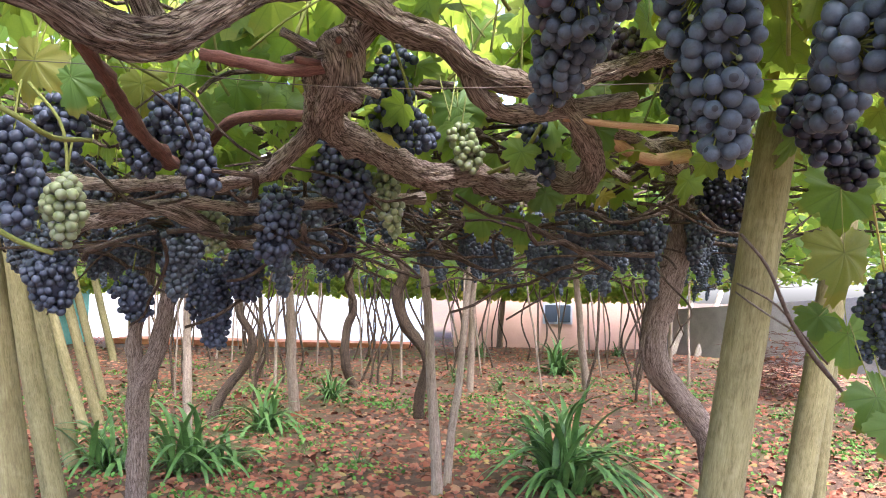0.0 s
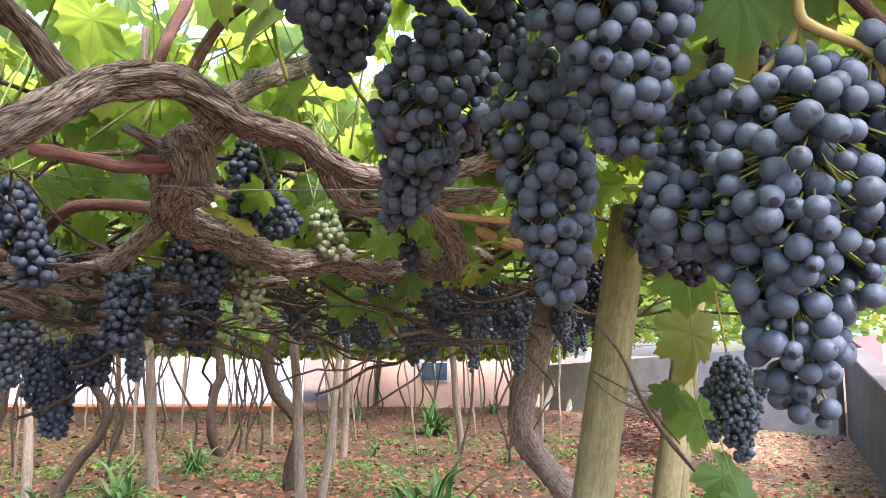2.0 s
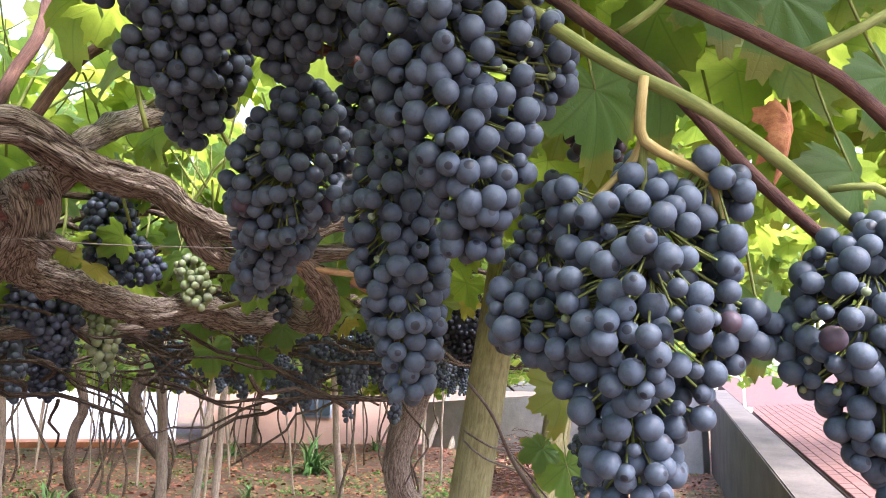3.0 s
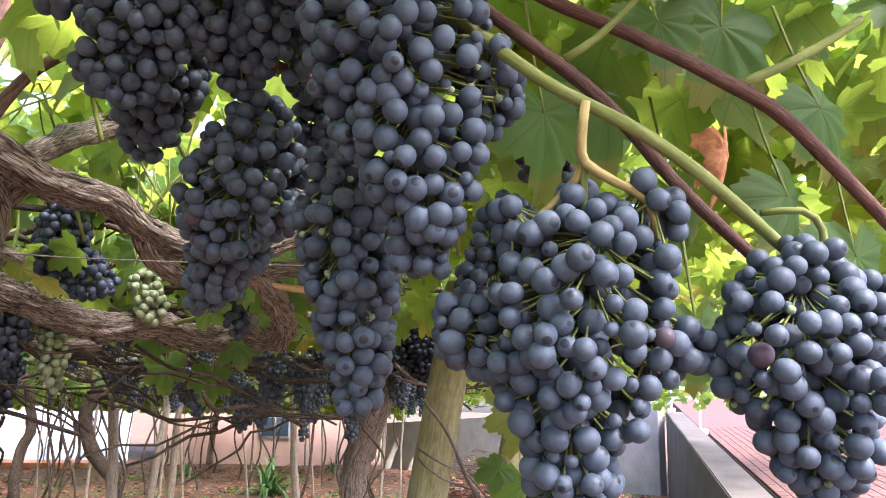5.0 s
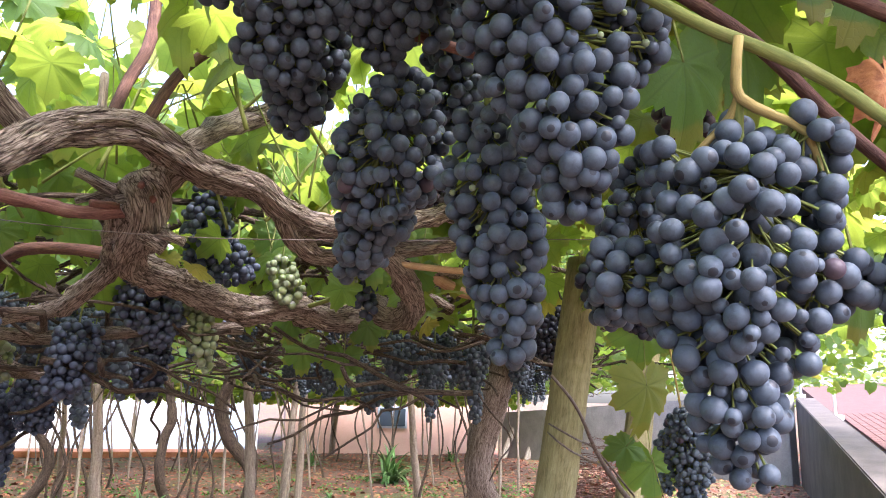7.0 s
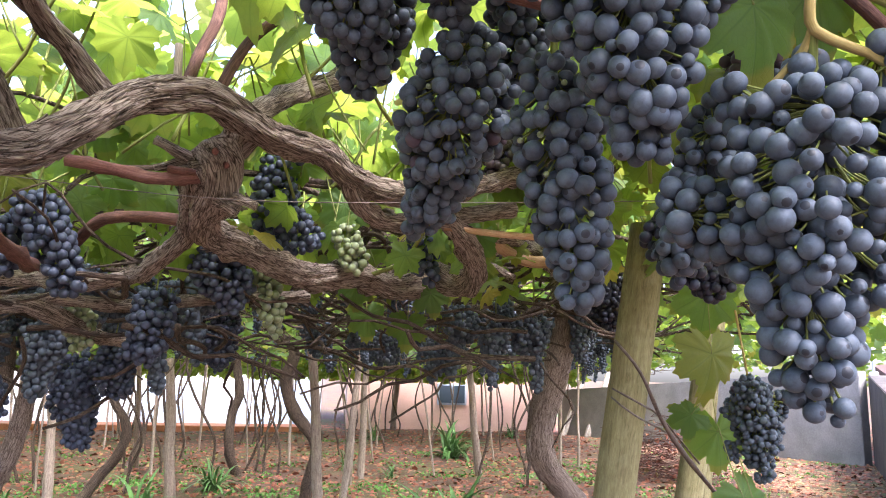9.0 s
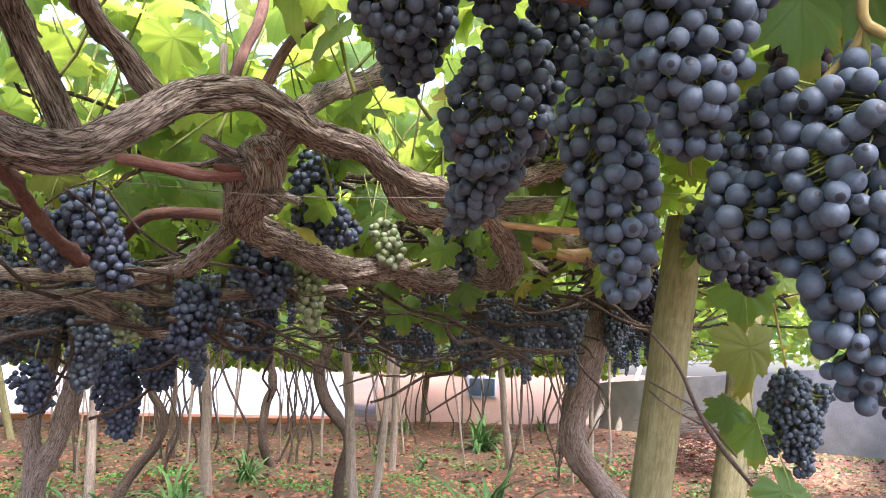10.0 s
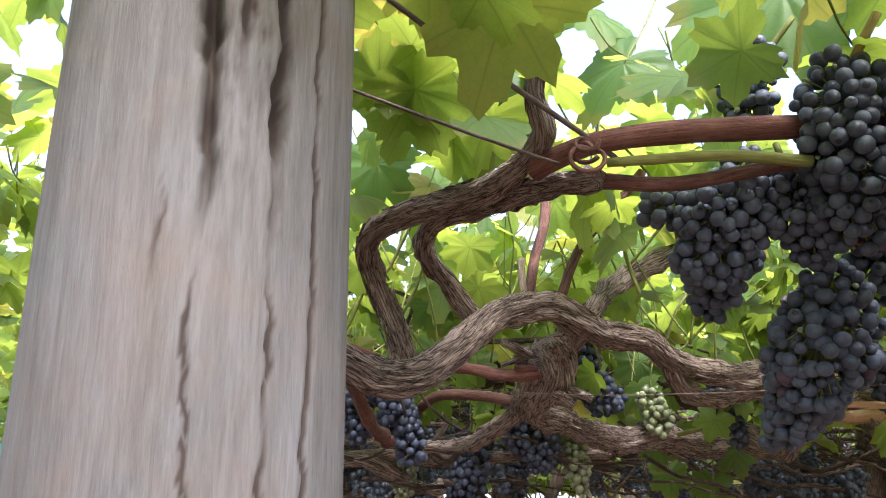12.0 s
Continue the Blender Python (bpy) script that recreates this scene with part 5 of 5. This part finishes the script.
tagged(new("canopy_leaves", scatter("leaves", FAR_LEAVES, p, t, n, s, LEAF_DARK, 3)), "green vine leaves hanging from the far trellis", "vine leaves", kind="stuff")
p, t, n, s = canopy("canopy", 700, FAR_LEAVES, (-9.0, -3.0, 1.5, 5.0, 1.3, 1.9), (0.08, 0.13), 44)
tagged(new("canopy_leaves", scatter("leaves", FAR_LEAVES, p, t, n, s, LEAF, 4)), "green vine leaves over the trellis edge", "vine leaves", kind="stuff")

# unseen leaf patch, added to keep direct sun off the grey post
p, t, n, s = canopy("canopy", 420, FAR_LEAVES, (-1.9, 0.7, -1.7, 0.1, 1.8, 2.1), (0.09, 0.14), 45)
tagged(new("canopy_leaves", scatter("leaves", MID_LEAVES, p, t, n, s, LEAF, 5)), "unseen vine leaves added overhead to shade the grey post", "vine leaves", kind="stuff")
p, t, n, s = canopy("canopy", 5200, FAR_LEAVES, (-10.0, 6.8, 15.0, 20.5, 1.0, 1.95), (0.09, 0.15), 47)
tagged(new("canopy_leaves", scatter("leaves", FAR_LEAVES, p, t, n, s, LEAF, 15)), "bright green leaves at the vineyard's far edge", "vine leaves", kind="stuff")

p, t, n, s = canopy("canopy", 300, MID_LEAVES, (0.55, 1.9, 0.75, 2.5, 1.32, 1.75), (0.07, 0.12), 48)
tagged(new("canopy_leaves", scatter("leaves", MID_LEAVES, p, t, n, s, LEAF, 16)), "dense vine leaves over the outer posts", "vine leaves", kind="stuff")


p, t, n, s = canopy("canopy", 4200, FAR_LEAVES, (-10.0, 6.2, 17.8, 20.5, 0.68, 1.2), (0.08, 0.14), 50)
tagged(new("canopy_leaves", scatter("leaves", FAR_LEAVES, p, t, n, s, LEAF, 18)), "leaves hanging low at the vineyard's far edge", "vine leaves", kind="stuff")


def hung_leaf(at, tip, up, size, shape, label="broad green vine leaf", material=None, stalk=True):
    ob = thing("vine_leaf", label, "leaf", at, "single vine leaves")
    v, f, uv = NEAR_LEAVES[shape % len(NEAR_LEAVES)]
    tp = Vector(tip).normalized()
    xx = tp.cross(Vector(up)).normalized()
    zz = xx.cross(tp)
    m = Matrix((xx, tp, zz)).transposed().to_4x4() @ Matrix.Scale(size, 4)
    part("blade", mesh_of("blade", v, f, material or LEAF_DARK, uv=uv), ob, "", m)
    if stalk:
        x, y, z = at
        back = -tp * size
        limb("petiole", [(x, y, z, 0.0018), (x + back.x * 0.5, y + back.y * 0.5 + 0.01, z + back.z * 0.5 + size * 0.3, 0.002), (x + back.x, y + back.y + 0.02, z + back.z + size * 0.8, 0.0024)], CANE_GREEN, ob, "", 6, 0.02, 0.0, 0.0, 1, 0.0)
    return ob


LEAVES = [
    ([(0.657, 0.743, 1.353)], (0.1, -0.2, -1), (-0.2, -1, 0.3), 0.075, 0), ([(0.865, 0.701, 1.259)], (0.5, 0, -0.8), (0, -1, 0.35), 0.085, 1),
    ([(0.559, 0.852, 1.256)], (0.2, 0, -1), (0, -1, 0.4), 0.1, 2), ([(0.76, 0.817, 0.979)], (0.05, 0, -1), (0, -1, 0.2), 0.075, 3),
    ([(0.79, 0.762, 0.932)], (-0.5, 0, -0.7), (0.3, -1, 0.3), 0.045, 4), ([(0.819, 0.813, 1.418)], (-0.3, 0, -1), (0, -0.8, 0.6), 0.11, 0),
    ([(0.93, 0.823, 1.185)], (0.4, 0, -0.8), (0, -0.8, 0.6), 0.11, 2), ([(1.029, 0.805, 1.105)], (0.1, 0, -1), (0, -0.9, 0.5), 0.1, 3),
    ([(0.698, 0.926, 1.340)], (0.3, 0, -1), (0, -0.7, 0.7), 0.12, 1), ([(0.846, 0.957, 1.203)], (0.3, 0, -1), (0, -0.8, 0.6), 0.1, 4),
    ([(1.4935, 2.7961, 1.1358)], (-0.15, 0, -1), (-0.2, -1, 0.1), 0.175, 0), ([(1.4797, 2.7506, 0.8943)], (0.0, 0, -1), (0.2, -1, 0.15), 0.182, 2),
    ([(1.5404, 2.8458, 0.5949)], (0.1, 0, -1), (-0.2, -1, 0.2), 0.161, 3), ([(1.4148, 2.4525, 0.41)], (0.4, -0.1, -0.8), (0, -0.8, 0.6), 0.14, 1),
    ([(1.4314, 2.8444, 0.6597)], (-0.9, 0, -0.3), (0, -0.7, 0.7), 0.112, 4), ([(1.4065, 2.32, 0.3396)], (0.5, 0, -0.9), (0, -0.9, 0.5), 0.126, 2),
    ([(0.101, 2.543, 1.080)], (0, 0, -1), (0, -0.6, 0.8), 0.08, 0), ([(0.147, 2.655, 0.992)], (0.1, 0, -1), (0, -1, 0.2), 0.09, 1),
    ([(0.289, 2.649, 0.964)], (-0.1, 0, -1), (0, -1, 0.2), 0.09, 2), ([(0.367, 2.626, 1.075)], (0.3, 0, -1), (0, -1, 0.2), 0.09, 3),
    ([(0.464, 2.193, 1.202)], (-0.3, 0, -1), (0, -1, 0.3), 0.08, 4), ([(0.179, 0.980, 1.743)], (-0.6, 0, -0.75), (0, -1, 0.35), 0.2, 0),
    ([(-0.068, 1.152, 1.723)], (-0.5, 0, -0.6), (0, -0.9, 0.6), 0.13, 1), ([(-0.345, 1.123, 1.646)], (-0.2, 0, -1), (0, -0.9, 0.4), 0.14, 2),
    ([(-0.937, 1.717, 1.229)], (-0.3, 0, -0.9), (0, -0.8, 0.6), 0.1, 1), ([(-0.956, 1.917, 1.248)], (0.2, 0, -0.9), (0, -0.9, 0.5), 0.1, 3), ([(-0.921, 2.262, 1.333)], (0.1, 0, -1), (0, -0.8, 0.6), 0.1, 2), ([(-0.655, 2.360, 1.361)], (-0.2, 0, -1), (0, -0.8, 0.6), 0.11, 4),
    ([(0.053, 2.659, 1.386)], (0.1, 0, -1), (0, -1, 0.3), 0.13, 0), ([(-0.633, 2.152, 1.469)], (0.2, 0, -0.9), (0, -0.8, 0.6), 0.1, 1), ([(0.579, 2.763, 1.328)], (0, 0, -1), (0, -1, 0.4), 0.11, 2),
    ([(-0.499, 1.174, 1.732)], (0.2, 0, -1), (0, -0.9, 0.5), 0.13, 3), ([(-0.621, 1.393, 1.632)], (-0.2, 0, -1), (0, -0.9, 0.5), 0.13, 4),
]
for i, (at, tip, up, size, shape) in enumerate(LEAVES):
    hung_leaf(at[0][:3], tip, up, size, shape, "broad green vine leaf hanging under the trellis" if i % 2 else "toothed green vine leaf with paler veins")

# bright leaves just behind the old vine
rng = np.random.default_rng(61)
n = 520
d = rng.uniform(2.2, 4.0, n)
p = np.stack([rng.uniform(-0.55, 0.6, n) * d, d, 0.68 + d * rng.uniform(0.12, 0.45, n)], 1)
p = p[p[:, 2] > 1.12]
n = len(p)
ups = rng.normal(size=(n, 3)) * 0.4 + np.array([0, -0.6, 0.8])
tips = rng.normal(size=(n, 3)) * 0.5 + np.array([0, 0, -0.9])
tagged(new("vine_leaves", scatter("leaves", MID_LEAVES, p, tips, ups, rng.uniform(0.06, 0.11, n), LEAF, 6)), "sunlit yellow-green vine leaves among the limbs", "vine leaves", kind="stuff")

# a curled brown leaf
v, f, uv = leaf_template(40, 4, 77, 0.5)
v = v * np.array([0.45, 1.0, 1.0])
v[:, 2] -= 0.5 * v[:, 0] ** 2
dl = thing("dry_leaf", "curled orange-brown dead vine leaf", "leaf", [(0.686, 0.672, 1.166)][0][:3])
part("blade", mesh_of("blade", v, f, DRY_LEAF, uv=uv), dl, "", Matrix(((1, 0, 0), (0, 0, -1), (0, -1, 0))).transposed().to_4x4() @ Matrix.Scale(0.06, 4))

# ---------------------------------------------------------------- ground cover
rng = np.random.default_rng(71)
n = 34000
y = 2.3 + 22 * rng.random(n) ** 1.7
x = rng.uniform(-0.75, 0.75, n) * (y + 0.6)
p = np.array([(a, b, ground_z(a, b) + 0.012 + 0.012 * rng.random()) for a, b in zip(x, y)])
ups = rng.normal(size=(n, 3)) * 0.35 + np.array([0, 0, 1.0])
tips = rng.normal(size=(n, 3)) * np.array([1, 1, 0.15])
CURLED = [leaf_template(14, 1, s + 90, 0.75) for s in range(5)]
tagged(new("leaf_litter", scatter("litter", CURLED, p, tips, ups, rng.uniform(0.024, 0.075, n), LITTER, 7)), "fallen rust-brown vine leaves covering the soil", "leaf litter", kind="stuff")


def blade(length, width, bend, seed):
    """An arching strap leaf with a keel."""
    v, f = [], []
    k2 = 8
    for i in range(k2 + 1):
        s = i / k2
        w = width * (1 - s ** 3) * (0.6 + 0.4 * min(1, s * 4)) * 0.5
        px = length * (s - 0.25 * bend * s * s)
        pz = length * (1.0 * s * (1.1 - 0.5 * bend) - bend * 0.9 * s * s)
        v += [(px * 0.75, -w, pz + w * 0.4), (px * 0.75, 0, pz), (px * 0.75, w, pz + w * 0.4)]
    for i in range(k2):
        a = i * 3
        f += [(a, a + 1, a + 4, a + 3), (a + 1, a + 2, a + 5, a + 4)]
    return mesh_of("leaf", np.array(v), f, BLADE)


BLADES = [blade(0.36 + 0.05 * (i % 3), 0.021, 0.55 + 0.16 * i, i) for i in range(5)]


def clump(at, size, count, seed):
    ob = thing("strap_leaf_plant", "clump of arching dark green strap leaves on the soil", "plant", (*at, ground_z(*at)), "strap-leaf plants")
    rng = random.Random(seed)
    for i in range(count):
        a = rng.uniform(0, 6.28)
        part("leaf", rng.choice(BLADES), ob, "", Matrix.Translation((rng.uniform(-0.05, 0.05) * size, rng.uniform(-0.05, 0.05) * size, 0)) @ Euler((0, rng.uniform(-0.9, 0.25), a), "XYZ").to_matrix().to_4x4() @ Matrix.Scale(size * rng.uniform(0.7, 1.15), 4))
    return ob


for i, (at, size, count) in enumerate([((0.92, 5.52), 2.868, 85), ((2.16, 14.06), 2.775, 70), ((-1.46, 9.92), 1.665, 50), ((-1.74, 7.52), 2.035, 55), ((-1.94, 5.78), 2.22, 60), ((-1.74, 6.16), 1.665, 36), ((-2.52, 5.78), 2.035, 50),
                                       ((0.24, 12.2), 1.295, 30), ((-0.66, 6.26), 0.647, 18), ((0.86, 11.46), 1.11, 26), ((0.94, 17.9), 1.665, 30), ((4.38, 18.62), 1.665, 30), ((8.34, 24.26), 2.22, 36), ((-3.46, 8.76), 1.11, 30), ((8.72, 30.28), 2.22, 26)]):
    clump(at, size, count, 700 + i)

# low weeds and straw
rng = np.random.default_rng(81)
pts, tips, ups, sizes = [], [], [], []
for c in range(230):
    cy = 3.2 + 14 * rng.random() ** 1.4
    cx = rng.uniform(-0.55, 0.75) * cy
    for q in range(60):
        a, b = rng.normal(size=2) * 0.22
        pts.append((cx + a, cy + b, ground_z(cx + a, cy + b) + 0.02 * rng.random() + 0.01))
        tips.append(rng.normal(size=3) + np.array([0, 0, 0.5]))
        ups.append(rng.normal(size=3) * 0.5 + np.array([0, 0, 1]))
        sizes.append(rng.uniform(0.01, 0.03))
tagged(new("weeds", scatter("weeds", FAR_LEAVES, np.array(pts), tips, ups, sizes, WEED, 8)), "low green weeds among the fallen leaves", "weeds", kind="stuff")
straw = []
rs = random.Random(91)
for i in range(2200):
    y = 3.2 + 10 * rs.random()
    x = 0.55 * y + rs.uniform(0.0, 0.5) * y * 0.8
    a = rs.uniform(0, 6.28)
    l = rs.uniform(0.08, 0.26)
    z = ground_z(x, y) + 0.012
    straw.append(tube([(x, y, z, 0.0016), (x + l * math.cos(a), y + l * math.sin(a), z + rs.uniform(0, 0.03), 0.0012)], 3, 1.0))
v, f, g = joined(straw)
tagged(new("dry_grass", mesh_of("straw", v, f, STRAW, grain=g)), "scattered dry straw on the bare path", "straw", kind="stuff")

# pile of prunings
pile = thing("brush_pile", "heap of dry prunings and red-brown leaves", "brush pile", (5.14, 11.46, GROUND))
bx, by = 5.14, 11.46
tw = []
for i in range(420):
    a, r = rs.uniform(0, 6.28), 0.7 * math.sqrt(rs.random())
    h = GROUND + 1.0 * (1 - (r / 0.8) ** 2) * rs.random()
    c = rs.uniform(0, 6.28)
    l = rs.uniform(0.25, 0.65)
    px, py = bx + r * math.cos(a), by + r * math.sin(a)
    tw.append(tube([(px, py, h, 0.005), (px + l * 0.5 * math.cos(c), py + l * 0.5 * math.sin(c), h + rs.uniform(-0.02, 0.06), 0.004), (px + l * math.cos(c + 0.4), py + l * math.sin(c + 0.4), max(GROUND + 0.01, h + rs.uniform(-0.1, 0.08)), 0.003)], 5, 0.1))
v, f, g = joined(tw)
tagged(part("brushwood", mesh_of("brushwood", v, f, CANE, grain=g), pile), kind="stuff")
rng = np.random.default_rng(92)
q = []
for i in range(160):
    a, r = rs.uniform(0, 6.28), 0.72 * math.sqrt(rs.random())
    q.append((bx + r * math.cos(a), by + r * math.sin(a), GROUND + 0.92 * (1 - (r / 0.84) ** 2) * rs.random() + 0.02))
tagged(part("leaves", scatter("leaves", CURLED, np.array(q), rng.normal(size=(160, 3)), rng.normal(size=(160, 3)) + np.array([0, 0, 0.6]), rng.uniform(0.03, 0.06, 160), LITTER, 9), pile), kind="stuff")

# teal shade net along the left edge
tagged(new("shade_net", prism([(-8.6, 7.0, -0.68, 1.02), (-9.6, 20.0, -0.68, 1.12)], 0.02, TEAL, "net")), "teal shade net behind the edge posts", "shade net", kind="structure")

# ---------------------------------------------------------------- the paved ramp and its railing
RAMP_A, RAMP_B = Vector((4.0, 3.5, 0.08)), Vector((10.54, 13.0, 0.92))
along = (RAMP_B - RAMP_A).normalized()
side = Vector((along.y, -along.x, 0.07)).normalized()
ramp_len = 18.0
slab = [RAMP_A + side * 0.02, RAMP_A + along * ramp_len + side * 0.02, RAMP_A + along * ramp_len + side * 7.0, RAMP_A + side * 7.0]
ramp_v = [tuple(p - Vector((0, 0, 0.03))) for p in slab] + [(p.x, p.y, -0.85) for p in slab]
ramp = tagged(new("pavement", mesh_of("slab", np.array(ramp_v), [(3, 2, 1, 0), (4, 5, 6, 7), (0, 1, 5, 4), (1, 2, 6, 5), (2, 3, 7, 6), (3, 0, 4, 7)], JOINT, smooth=False)), "sloping ramp paved with red bricks", "pavement", kind="structure")
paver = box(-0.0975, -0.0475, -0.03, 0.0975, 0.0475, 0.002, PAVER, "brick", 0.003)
normal = along.cross(side)
normal = normal if normal.z > 0 else -normal
turn = Matrix((along, side, normal)).transposed().to_4x4()
rest_v, rest_f = [], []
pv_ = np.array([v.co[:] for v in paver.vertices])
pf_ = [tuple(q.vertices) for q in paver.polygons]
for j in range(30):
    for i in range(44):
        c = RAMP_A + along * (0.1 + 0.2 * i + (0.1 if j % 2 else 0)) + side * (0.08 + 0.1 * j)
        if j < 10 and 6 <= i < 36:
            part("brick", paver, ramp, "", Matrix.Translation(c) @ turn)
        else:
            m = np.array(turn.to_3x3())
            rest_f.extend([tuple(a + len(rest_v) * len(pv_) for a in q) for q in pf_])
            rest_v.append(pv_ @ m.T + np.array(c))
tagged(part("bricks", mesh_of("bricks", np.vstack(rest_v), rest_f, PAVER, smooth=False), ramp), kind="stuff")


def railing(spots, height):
    ob = thing("railing", "blue-grey metal railing on white base blocks", "railing", spots[0])
    for x, y, z in spots:
        part("base_block", box(x - 0.07, y - 0.07, z - 0.06, x + 0.07, y + 0.07, z + 0.03, RAIL_WHITE, "block", 0.01), ob)
        part("post", box(x - 0.022, y - 0.022, z + 0.03, x + 0.022, y + 0.022, z + height, RAIL_BLUE, "post", 0.005), ob)
    for a, b in zip(spots, spots[1:]):
        for h in (0.45, 0.97):
            limb("rail", [(a[0], a[1], a[2] + height * h, 0.018), (b[0], b[1], b[2] + height * h, 0.018)], RAIL_WHITE, ob, "", 8, 1.0, 0.0, 0.0, 1, 0.0)
    return ob


hx, hy, hz = RAMP_A + along * 8.0 - side * 0.08 + Vector((0, 0, 0.03))
hoop = thing("handrail", "white tubular handrail on a concrete base block", "railing", (hx, hy, hz))
part("base_block", box(hx - 0.09, hy - 0.09, hz - 0.06, hx + 0.09, hy + 0.09, hz + 0.03, RAIL_WHITE, "block", 0.012), hoop)
limb("post", [(hx, hy, hz + 0.02, 0.02), (hx, hy, hz + 0.3, 0.02), (hx - 0.01, hy + 0.01, hz + 0.42, 0.02), (hx - 0.06, hy + 0.05, hz + 0.5, 0.02), (hx - 0.16, hy + 0.16, hz + 0.53, 0.02)], RAIL_WHITE, hoop, "", 12, 0.03, 0.0, 0.0, 1, 0.0)
railing([tuple(RAMP_A + along * 14.0 - side * 0.2), tuple(RAMP_A + along * 14.6 + side * 3.2), tuple(RAMP_A + along * 15.2 + side * 6.4)], 1.5)
p, t, n, s = canopy("bushes", 2200, FAR_LEAVES, (12.0, 24.0, 18.0, 22.0, 0.7, 3.3), (0.08, 0.15), 46)
tagged(new("bushes", scatter("leaves", FAR_LEAVES, p, t, n, s, LEAF, 12)), "green shrubs behind the railing", "shrubs", kind="stuff")
